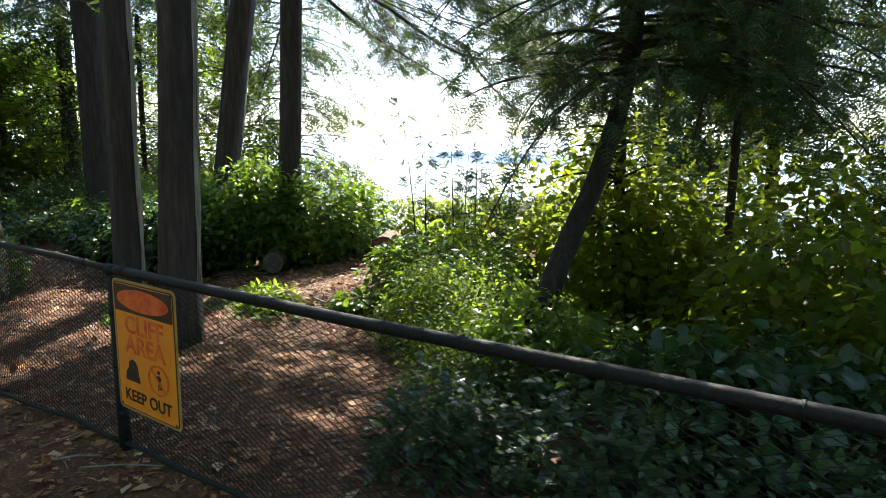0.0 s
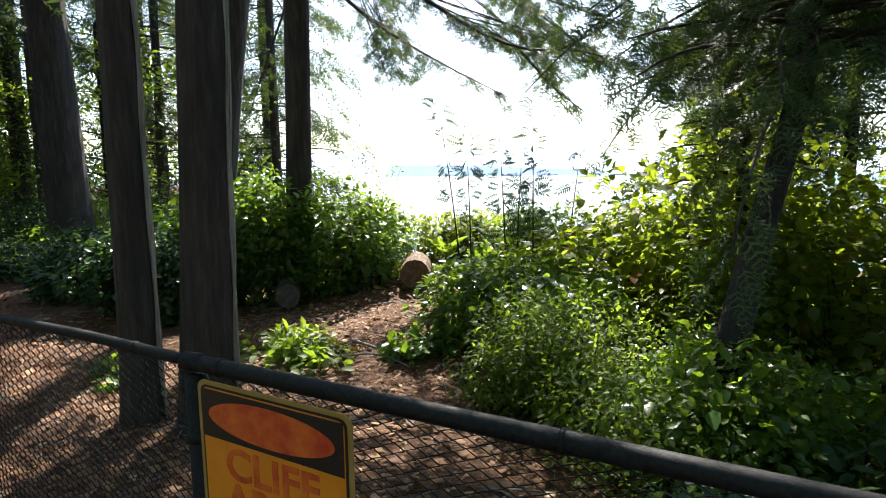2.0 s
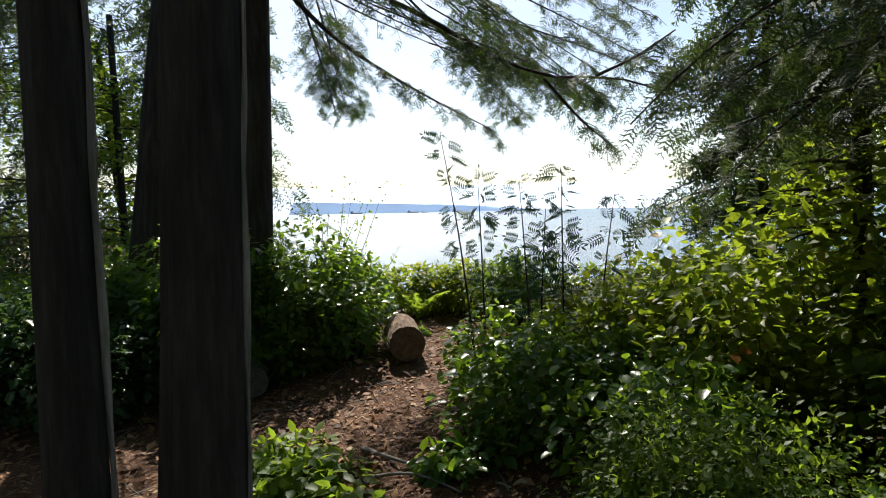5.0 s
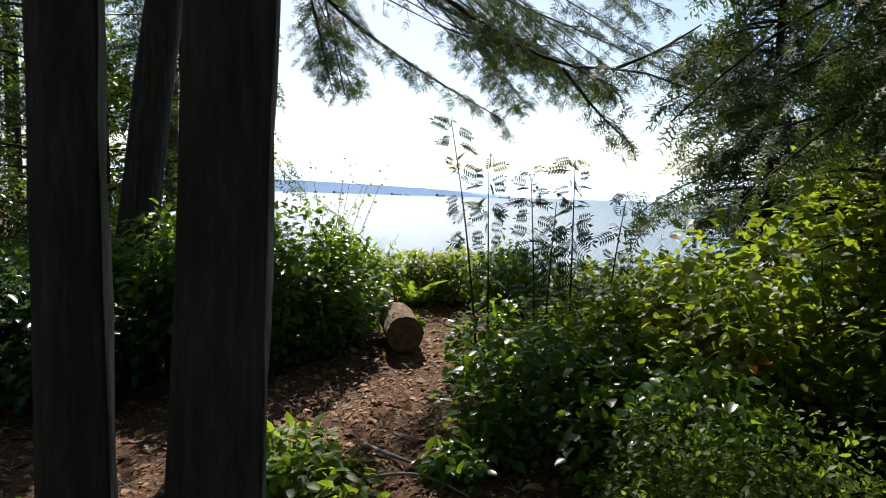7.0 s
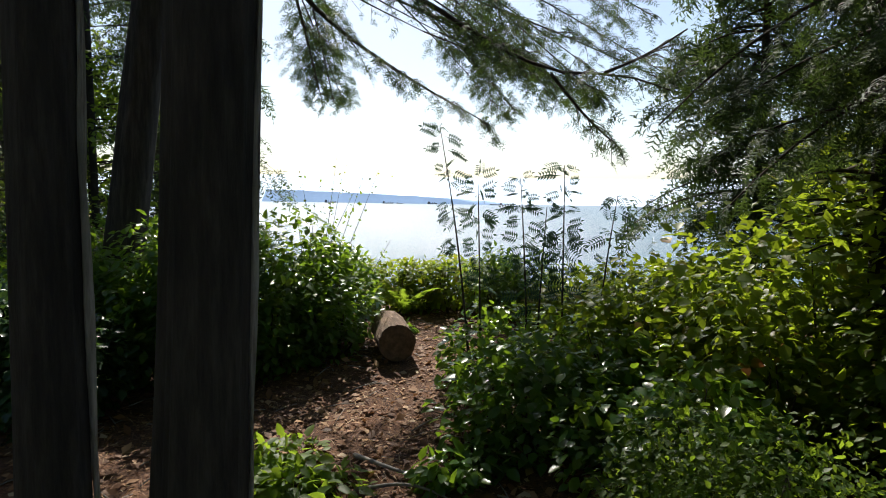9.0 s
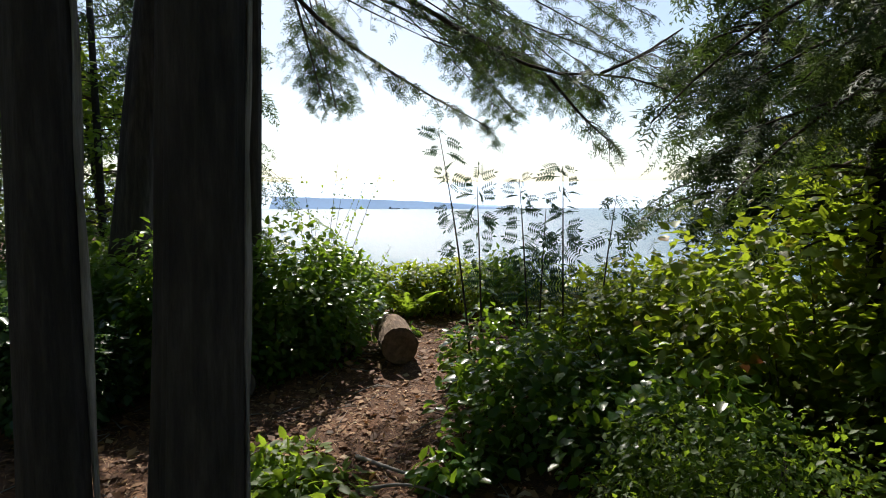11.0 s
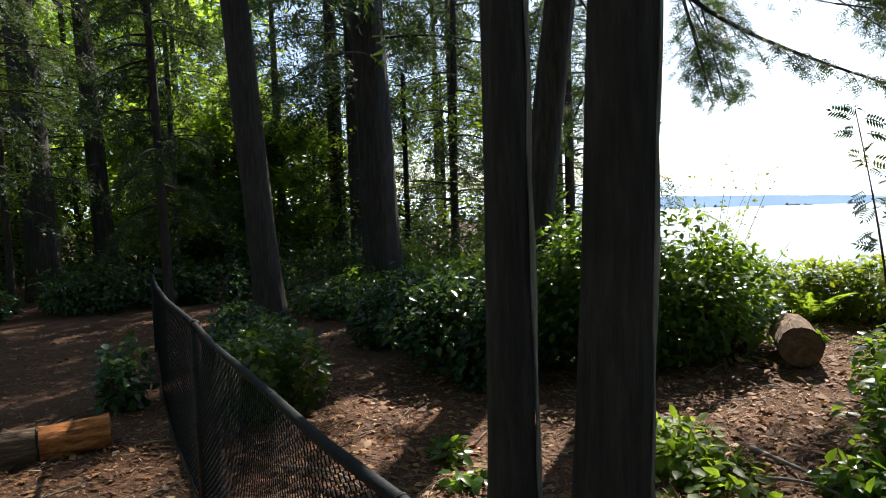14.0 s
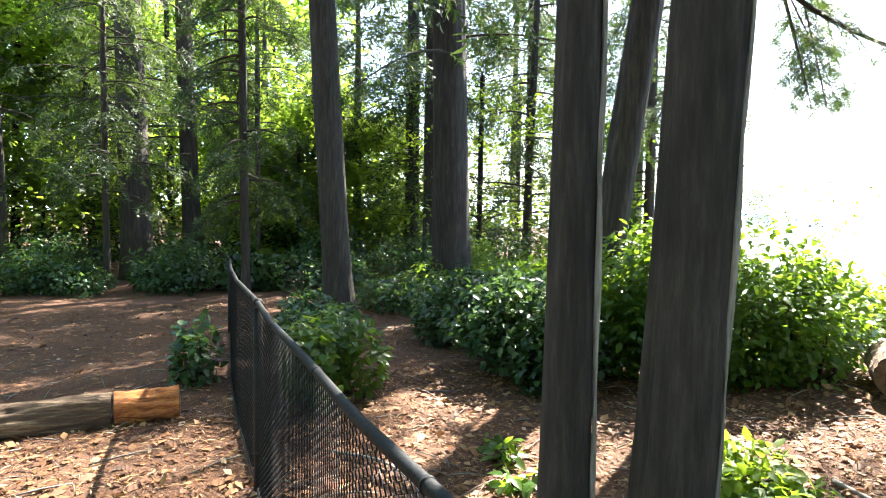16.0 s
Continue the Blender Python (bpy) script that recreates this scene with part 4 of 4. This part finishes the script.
def build_sign():
    w, h = 0.434, 0.62
    sign = thing("warning_sign", (-4.455, 3.197, 0.62), "yellow cliff warning sign wired to the fence", "sign")
    sign.matrix_world = pose(-4.455, 3.197, 0.62, 90, 0, -6.5) @ Matrix.Diagonal((1.05, 0.905, 1, 1))
    one = Matrix()
    flat_shape("plate", rounded(w, h, 0.025), -0.003, SIGN_BACK, one, sign, "thin yellow metal plate", 0.003)
    flat_shape("border", rounded(w - 0.022, h - 0.022, 0.02), 0.0006, SIGN_BLACK, one, sign, "thin black border line", 0.0006)
    flat_shape("face", rounded(w - 0.034, h - 0.034, 0.016), 0.0018, SIGN_YELLOW, one, sign, "faded orange-yellow face", 0.0006)
    flat_shape("heading_panel", [(-0.198, 0.29), (-0.198, 0.165), (0.198, 0.165), (0.198, 0.29)], 0.003, SIGN_BLACK, one, sign, "black heading panel")
    flat_shape("heading_oval", oval(0, 0.228, 0.178, 0.05), 0.0046, SIGN_RED, one, sign, "faded red oval")
    words("CLIFF", 0.115, 0, 0.105, 0.0036, SIGN_RED, sign, 0.98)
    words("AREA", 0.115, 0, 0.012, 0.0036, SIGN_RED, sign, 0.98)
    flat_shape("cliff_symbol", [(-0.15, -0.16), (-0.145, -0.12), (-0.125, -0.1), (-0.12, -0.07), (-0.1, -0.055), (-0.075, -0.06), (-0.06, -0.085), (-0.055, -0.12), (-0.045, -0.16)], 0.003, SIGN_BLACK, one, sign, "black cliff symbol")
    ring_shape("prohibition_ring", 0.085, -0.11, 0.072, 0.06, 0.0042, SIGN_RED, sign)
    flat_shape("prohibition_bar", [(0.037, -0.066), (0.043, -0.06), (0.133, -0.154), (0.127, -0.16)], 0.0056, SIGN_RED, one, sign)
    flat_shape("pictogram", [(0.078, -0.155), (0.084, -0.115), (0.066, -0.1), (0.07, -0.092), (0.088, -0.085), (0.105, -0.1), (0.1, -0.106), (0.094, -0.115), (0.104, -0.15), (0.096, -0.152), (0.088, -0.125), (0.085, -0.155)], 0.003, SIGN_BLACK, one, sign)
    flat_shape("pictogram", oval(0.088, -0.072, 0.009, 0.009, 16), 0.003, SIGN_BLACK, one, sign)
    words("KEEP OUT", 0.078, 0, -0.232, 0.0036, SIGN_BLACK, sign, 0.92)
    for x in (-0.19, 0.19):
        for y in (-0.285, 0.285):
            flat_shape("bolt", oval(x, y, 0.006, 0.006, 12), 0.0036, SIGN_BLACK, one, sign, "", 0.002)


build_sign()


# ---- logs ----
def log_mesh(name, length, r, mats, seed, lumps=0.09, sides=40, cut=0.0):
    """A log along x: bark with ridges (0), sawn ends with rings (1)."""
    bm = bmesh.new()
    rows, n = [], max(6, int(length / 0.05))
    for i in range(n + 1):
        x, ring = length * i / n, []
        for j in range(sides):
            a = 2 * math.pi * j / sides
            q = Vector((x * 2.2 + seed, math.cos(a) * 3, math.sin(a) * 3))
            k = r * (1 + lumps * noise.noise(q) + lumps * 0.6 * noise.noise(q * 3.1))
            ring.append(bm.verts.new((x, k * math.cos(a), k * math.sin(a))))
        rows.append(ring)
    for p, q in zip(rows, rows[1:]):
        for j in range(sides):
            bm.faces.new((p[j], q[j], q[(j + 1) % sides], p[(j + 1) % sides])).smooth = True
    me = bm_mesh(name, bm, mats)
    return me


def log_end(name, r, mat, seed, x, facing):
    bm = bmesh.new()
    rings = []
    for i in range(1, 9):
        rr = r * i / 8.2
        rings.append([bm.verts.new((x + facing * (0.004 if i % 2 else 0.0), rr * math.cos(2 * math.pi * j / 32), rr * math.sin(2 * math.pi * j / 32))) for j in range(32)])
    mid = bm.verts.new((x, 0, 0))
    for j in range(32):
        bm.faces.new((mid, rings[0][j], rings[0][(j + 1) % 32]))
        for a, b in zip(rings, rings[1:]):
            bm.faces.new((a[j], b[j], b[(j + 1) % 32], a[(j + 1) % 32]))
    bmesh.ops.recalc_face_normals(bm, faces=bm.faces)
    return bm_mesh(name, bm, mat)


LOG_BARK = bark_material("log_bark", (0.16, 0.1, 0.065), (0.42, 0.31, 0.22), (0.12, 1, 1))


def build_log(x, y, z, turn, length, r, label, seed, bark=None, end=None, tilt=0.0, lumps=0.09):
    log = thing("log", (x, y, z), label, "log")
    log.matrix_world = pose(x, y, z, 0, tilt, turn)
    part("bark", log_mesh("bark", length, r, bark or LOG_BARK, seed, lumps), log)
    part("cut_end", log_end("cut_end", r * 0.99, end or WOOD_CUT, seed, -0.004, -1), log, "sawn end grain")
    part("cut_end", log_end("cut_end", r * 0.99, end or WOOD_CUT, seed + 1, length + 0.004, 1), log, "sawn end grain")
    return log


build_log(-6.59, 8.13, gz(-6.7, 8.3) + 0.185, 114, 0.72, 0.168, "short sunlit log with bark lying on the path", 3)
build_log(-7.62, 7.2, gz(-7.6, 7.3) + 0.15, 127, 0.6, 0.13, "small grey log under the shrub", 8, SHADED_WOOD, SHADED_WOOD)
build_log(-9.62, 3.68, gz(-9.7, 3.4) + 0.1, 260, 0.42, 0.108, "rotten orange end of a fallen log, sawn off", 5, WOOD_ORANGE, STUB, 0.0, 0.42)
build_log(-9.7, 3.25, gz(-9.9, 2.4) + 0.105, 260, 3.2, 0.118, "weathered grey fallen log along the trail", 6, OLD_LOG, STUB, 0.0, 0.3)

# ---- shrubs and undergrowth ----
BUSHES = (  # x, y, rx, ry, height, leaves
    (-7.95, 7.9, 1.0, 0.95, 1.65, 6400), (-8.6, 7.5, 0.9, 0.7, 1.4, 4600), (-7.35, 8.6, 0.6, 0.75, 1.35, 3200), (-9.5, 7.8, 0.9, 0.8, 1.35, 4200), (-10.4, 8.3, 1.0, 0.9, 1.1, 4000),
    (-11.3, 8.6, 1.1, 0.9, 1.1, 3800), (-12.6, 8.4, 1.0, 0.9, 0.95, 3200), (-9.6, 9.6, 1.2, 0.9, 1.3, 3600), (-11.8, 10.4, 1.4, 0.9, 1.4, 3600), (-8.3, 9.6, 0.8, 0.8, 1.0, 2600), (-13.4, 9.7, 1.0, 0.8, 1.3, 2600), (-10.3, 6.95, 0.75, 0.6, 1.0, 3200), (-11.2, 7.4, 0.8, 0.6, 0.9, 2600), (-9.3, 6.75, 0.75, 0.65, 1.1, 3600), (-8.75, 6.6, 0.5, 0.5, 0.95, 2200))
for i, (x, y, rx, ry, h, n) in enumerate(BUSHES):
    # The front bushes take the darker leaf, shade painted in.
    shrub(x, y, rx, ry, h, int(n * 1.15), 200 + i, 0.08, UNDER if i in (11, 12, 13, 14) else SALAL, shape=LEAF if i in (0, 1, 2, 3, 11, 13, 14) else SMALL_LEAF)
EDGE = ((-7.4, 10.4, 0.7, 0.5, 0.9, 2200), (-6.6, 10.6, 0.7, 0.5, 0.92, 2400), (-5.8, 10.4, 0.7, 0.6, 0.92, 2400), (-6.1, 11.3, 0.9, 0.5, 0.75, 1600), (-5.2, 10.0, 0.6, 0.6, 0.6, 1600), (-4.9, 11.0, 0.8, 0.6, 0.7, 1600))
for i, (x, y, rx, ry, h, n) in enumerate(EDGE):
    shrub(x, y, rx, ry, h, n, 240 + i, 0.085, MAPLE if i != 2 else SALAL, shape=SMALL_LEAF, label="low sunlit shrub on the cliff edge", group="cliff-edge shrubs")
THICKET = (
    (-5.1, 6.9, 0.75, 0.6, 0.85, 3400), (-4.5, 6.4, 0.75, 0.6, 0.85, 3400), (-5.35, 8.0, 0.8, 0.7, 0.8, 3000), (-4.4, 7.6, 0.9, 0.8, 1.15, 4000), (-3.6, 7.05, 0.9, 0.8, 1.7, 4200), (-4.0, 8.7, 1.0, 0.8, 1.3, 3600), (-2.8, 6.3, 0.9, 0.8, 1.55, 4000),
    (-2.9, 7.9, 1.0, 0.9, 1.8, 3600), (-1.9, 6.8, 1.0, 0.9, 2.0, 3600), (-1.9, 5.4, 0.9, 0.8, 1.45, 3600), (-0.9, 5.6, 1.0, 0.9, 1.7, 3000), (-1.1, 4.4, 0.9, 0.6, 1.05, 3000), (-3.3, 5.2, 0.7, 0.6, 0.8, 3000), (-2.5, 4.6, 0.8, 0.6, 0.8, 3200), (0.2, 4.6, 1.0, 0.8, 1.5, 2400), (-3.2, 9.8, 1.0, 0.8, 1.3, 2400), (-4.4, 9.8, 0.8, 0.7, 0.95, 2200), (-0.2, 7.4, 1.2, 1.0, 2.5, 2800), (-1.3, 8.7, 1.1, 0.9, 2.2, 2600))
for i, (x, y, rx, ry, h, n) in enumerate(THICKET):
    # Shrubs close behind the fence get the leaf with painted shade.
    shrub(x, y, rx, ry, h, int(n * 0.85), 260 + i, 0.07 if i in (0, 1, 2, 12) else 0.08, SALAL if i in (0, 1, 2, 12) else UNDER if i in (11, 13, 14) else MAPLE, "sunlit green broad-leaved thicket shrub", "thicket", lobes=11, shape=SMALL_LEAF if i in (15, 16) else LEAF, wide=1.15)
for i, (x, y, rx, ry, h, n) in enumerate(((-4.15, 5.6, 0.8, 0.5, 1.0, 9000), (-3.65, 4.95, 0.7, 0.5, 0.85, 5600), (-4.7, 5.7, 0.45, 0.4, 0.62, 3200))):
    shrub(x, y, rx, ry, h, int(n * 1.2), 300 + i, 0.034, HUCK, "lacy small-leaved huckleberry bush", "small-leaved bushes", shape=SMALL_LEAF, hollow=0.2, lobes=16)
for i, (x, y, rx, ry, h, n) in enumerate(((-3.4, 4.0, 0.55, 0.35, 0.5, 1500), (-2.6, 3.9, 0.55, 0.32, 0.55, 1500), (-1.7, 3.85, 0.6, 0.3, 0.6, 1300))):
    shrub(x, y, rx, ry, h, n, 310 + i, 0.07, UNDER, label="low shrub behind the fence, shade painted into its dark leaves", group="low shrubs", shape=SMALL_LEAF)
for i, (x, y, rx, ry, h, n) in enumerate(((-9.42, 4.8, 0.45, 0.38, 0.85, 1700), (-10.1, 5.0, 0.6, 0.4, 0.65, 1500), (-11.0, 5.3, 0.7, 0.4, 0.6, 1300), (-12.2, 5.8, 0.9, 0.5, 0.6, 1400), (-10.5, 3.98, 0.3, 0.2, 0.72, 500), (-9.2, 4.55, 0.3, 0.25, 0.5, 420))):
    # Lit bushes keep the salal leaf, the rest its shade-painted twin.
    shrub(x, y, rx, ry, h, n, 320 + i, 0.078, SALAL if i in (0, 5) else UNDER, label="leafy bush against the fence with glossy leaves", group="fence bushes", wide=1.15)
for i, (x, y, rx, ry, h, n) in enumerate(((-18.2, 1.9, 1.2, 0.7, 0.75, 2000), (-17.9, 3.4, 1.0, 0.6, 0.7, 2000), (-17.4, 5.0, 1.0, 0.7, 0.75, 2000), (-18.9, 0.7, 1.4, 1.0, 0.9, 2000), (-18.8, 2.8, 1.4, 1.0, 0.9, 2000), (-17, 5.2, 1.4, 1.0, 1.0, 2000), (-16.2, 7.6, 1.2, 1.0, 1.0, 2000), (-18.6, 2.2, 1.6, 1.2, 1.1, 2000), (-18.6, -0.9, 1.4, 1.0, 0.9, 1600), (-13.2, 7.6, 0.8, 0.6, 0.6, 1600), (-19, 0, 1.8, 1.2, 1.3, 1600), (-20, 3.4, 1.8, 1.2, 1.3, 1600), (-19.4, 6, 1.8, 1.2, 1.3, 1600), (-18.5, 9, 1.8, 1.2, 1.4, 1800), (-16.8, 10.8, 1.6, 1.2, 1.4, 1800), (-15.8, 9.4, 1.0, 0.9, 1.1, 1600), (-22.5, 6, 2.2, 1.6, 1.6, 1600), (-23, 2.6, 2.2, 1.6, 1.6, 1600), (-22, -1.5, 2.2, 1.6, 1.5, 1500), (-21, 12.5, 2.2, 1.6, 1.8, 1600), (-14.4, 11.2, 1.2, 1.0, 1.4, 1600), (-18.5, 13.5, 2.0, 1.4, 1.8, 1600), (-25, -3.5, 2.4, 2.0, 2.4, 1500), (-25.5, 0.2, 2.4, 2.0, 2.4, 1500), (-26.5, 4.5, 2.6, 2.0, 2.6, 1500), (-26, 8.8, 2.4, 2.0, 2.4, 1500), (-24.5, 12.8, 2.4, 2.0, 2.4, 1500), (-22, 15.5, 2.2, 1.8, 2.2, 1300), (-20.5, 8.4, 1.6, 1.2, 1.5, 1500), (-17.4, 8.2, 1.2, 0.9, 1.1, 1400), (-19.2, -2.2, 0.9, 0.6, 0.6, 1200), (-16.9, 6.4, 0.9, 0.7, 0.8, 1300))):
    shrub(x, y, rx, ry, h, n, 340 + i, 0.1 if i < 22 else 0.2, UNDER, shape=SMALL_LEAF, label="undergrowth with glossy leaves, shade painted into their dark green", group="undergrowth")
for i, (x, y, r, h, n) in enumerate(((-6.7, 6.1, 0.46, 0.27, 380), (-6.35, 5.85, 0.42, 0.22, 260), (-7.25, 4.95, 0.13, 0.22, 50), (-7.7, 5.15, 0.14, 0.22, 50), (-6.95, 9.3, 0.22, 0.2, 90), (-5.65, 6.4, 0.32, 0.3, 260))):
    shrub(x, y, r, r, h, int(n * 1.5), 360 + i, 0.085, HUCK if i < 2 else SALAL, "low leafy herb on the forest floor", "low herbs", lobes=6, hollow=0.1, name="herb")


# ---- rowan saplings, fern and a wispy shrub ----
def sapling(x, y, top, lean, seed, n=20, label="slim rowan sapling with feathery leaves"):
    g = np.random.default_rng(seed)
    z0 = gz(x, y) - 0.04
    ob = thing("sapling", (x, y, z0), label, "sapling", "rowan saplings")
    h = top - z0
    line = smooth_line([(0, 0, 0), (lean[0] * 0.3, lean[1] * 0.3, h * 0.4), (lean[0] * 0.6, lean[1] * 0.6, h * 0.7), (lean[0], lean[1], h)], 14)
    part("stem", to_mesh("stem", *tube_arrays(line, np.linspace(0.012, 0.003, 14), 7), TWIG, True), ob)
    s = np.sort(0.42 + 0.58 * g.random(n) ** 0.8).clip(0.3, 1)
    s[-3:] = 1.0
    at = along(line, s)
    a = np.arange(n) * 2.4 + g.uniform(0, 1, n)
    ax = np.stack([np.cos(a), np.sin(a), g.uniform(-0.55, 0.5, n)], -1)
    nm = unit(np.array((0, -0.9, 0.45)) + g.normal(0, 0.45, (n, 3)))
    at = at + unit(ax) * 0.02
    part("leaves", to_mesh("leaves", *scatter(PINNATE, at, ax, nm, 0.165 * g.uniform(0.6, 1.2, n), 1.0), ROWAN), ob, "feathery toothed leaflets", "stuff")


for i, (x, y, top, lean, n) in enumerate(((-5.86, 7.8, 2.08, (-0.3, 0.05), 15), (-5.8, 7.88, 1.68, (-0.05, 0.0), 13), (-5.41, 7.85, 1.68, (-0.1, 0.05), 15), (-5.36, 7.95, 1.45, (0.06, 0.0), 11), (-5.15, 7.85, 1.78, (-0.02, 0.05), 17), (-4.9, 8.1, 1.55, (0.15, 0.0), 8))):
    sapling(x, y, top, lean, 400 + i, int(n * 2.3))


def fern(x, y, seed, size=0.55, n=11):
    g = np.random.default_rng(seed)
    ob = thing("fern", (x, y, gz(x, y)), "green sword fern with arching fronds", "fern")
    a = np.arange(n) * 2 * math.pi / n + g.uniform(-0.2, 0.2, n)
    ax = np.stack([np.cos(a), np.sin(a), g.uniform(0.7, 1.4, n)], -1)
    nm = unit(np.stack([-np.cos(a), -np.sin(a), np.full(n, 0.8)], -1))
    part("fronds", to_mesh("fronds", *scatter(FERN, np.zeros((n, 3)) + (0, 0, 0.02), ax, nm, size * g.uniform(0.8, 1.2, n)), HUCK), ob, "", "stuff")


fern(-7.1, 10.1, 420, 0.7)
fern(-13.0, 9.2, 421)


def wispy(x, y, seed, h, n):
    g = np.random.default_rng(seed)
    ob = thing("wispy_shrub", (x, y, gz(x, y)), "thin pale twigs with a few small leaves", "shrub")
    wood, tips = [], []
    for i in range(9):
        d = unit(np.array((g.normal(0, 0.3), g.normal(0, 0.3), 1.0)))
        line = smooth_line([(0, 0, 0), d * h * 0.5 + g.normal(0, 0.04, 3), d * h * g.uniform(0.75, 1.05)], 10)
        wood.append(tube_arrays(line, np.linspace(0.006, 0.0015, 10), 4))
        tips.append(along(line, g.uniform(0.45, 1.0, n)))
    at = np.concatenate(tips)
    at += g.normal(0, 0.05, at.shape)
    part("twigwork", to_mesh("twigwork", *join_arrays(wood), TWIG), ob, "", "stuff")
    m = len(at)
    part("leaves", to_mesh("leaves", *scatter(LEAF, at, g.normal(0, 1, (m, 3)), g.normal(0, 1, (m, 3)), 0.04 * g.uniform(0.6, 1.3, m)), HUCK), ob, "", "stuff")


wispy(-7.85, 8.95, 430, 1.95, 26)


# ---- litter ----
def litter():
    g = np.random.default_rng(500)
    n = 52000
    x, y = g.uniform(-15, -2, n), g.uniform(0.4, 10.8, n)
    near = g.random(n) < 0.55
    x[near] = g.uniform(-9.8, -3.8, near.sum())
    z = np.array([gz(a, b) for a, b in zip(x, y)]) + 0.008
    at = np.stack([x, y, z], -1)
    ax = g.normal(0, 1, (n, 3)) * (1, 1, 0.18)
    nm = unit(np.array((0, 0, 1.0)) + g.normal(0, 0.28, (n, 3)))
    size = np.where(g.random(n) < 0.2, g.uniform(0.05, 0.1, n), g.uniform(0.016, 0.045, n))
    tagged(new("leaf_litter", to_mesh("leaf_litter", *scatter(FLAKE, at, ax, nm, size), LITTER)), "dry brown fallen leaves and needles", "litter", "", "stuff")
    n = 17000
    x, y = g.uniform(-13, -3.5, n), g.uniform(0.5, 9.5, n)
    near = g.random(n) < 0.6
    x[near], y[near] = g.uniform(-10, -5.5, near.sum()), g.uniform(1.2, 7.5, near.sum())
    at = np.stack([x, y, np.array([gz(a, b) for a, b in zip(x, y)]) + 0.014], -1)
    nm = unit(np.array((0, 0, 1.0)) + g.normal(0, 0.3, (n, 3)))
    tagged(new("needle_litter", to_mesh("needle_litter", *scatter(FLAKE, at, g.normal(0, 1, (n, 3)) * (1, 1, 0.12), nm, g.uniform(0.04, 0.11, n), 0.12), STRAW)), "dry tan needles and straw on the soil", "litter", "", "stuff")
    pieces = []
    for i in range(900):
        x, y, a, ln = g.uniform(-12, -3), g.uniform(0.8, 10), g.uniform(0, 3.14), g.uniform(0.06, 0.35)
        b = x + math.cos(a) * ln, y + math.sin(a) * ln
        pieces.append(tube_arrays([(x, y, gz(x, y) + 0.012), ((x + b[0]) / 2, (y + b[1]) / 2, gz((x + b[0]) / 2, (y + b[1]) / 2) + 0.02), (*b, gz(*b) + 0.012)], g.uniform(0.002, 0.006), 4))
    tagged(new("fallen_twigs", to_mesh("fallen_twigs", *join_arrays(pieces), STUB)), "pale fallen twigs on the soil", "twigs", "", "stuff")


litter()


def stick(points, r):
    line = smooth_line([(x, y, gz(x, y) + dz) for x, y, dz in points], 12)
    c = line[0].copy()
    ob = new("fallen_stick", to_mesh("fallen_stick", *tube_arrays(line - c, np.linspace(r, r * 0.4, 12), 7), STUB, True))
    ob.location = c
    tagged(ob, "bare crooked stick lying on the soil", "stick", "fallen sticks")


stick([(-6.35, 6.45, 0.02), (-6.0, 6.25, 0.05), (-5.75, 6.2, 0.03)], 0.016)
stick([(-6.2, 6.05, 0.02), (-5.9, 6.15, 0.06), (-5.6, 6.05, 0.02)], 0.012)
stick([(-8.3, 4.3, 0.02), (-7.9, 4.5, 0.04), (-7.5, 4.45, 0.02)], 0.012)
stick([(-7.9, 2.2, 0.02), (-7.6, 2.4, 0.04), (-7.35, 2.35, 0.02)], 0.014)
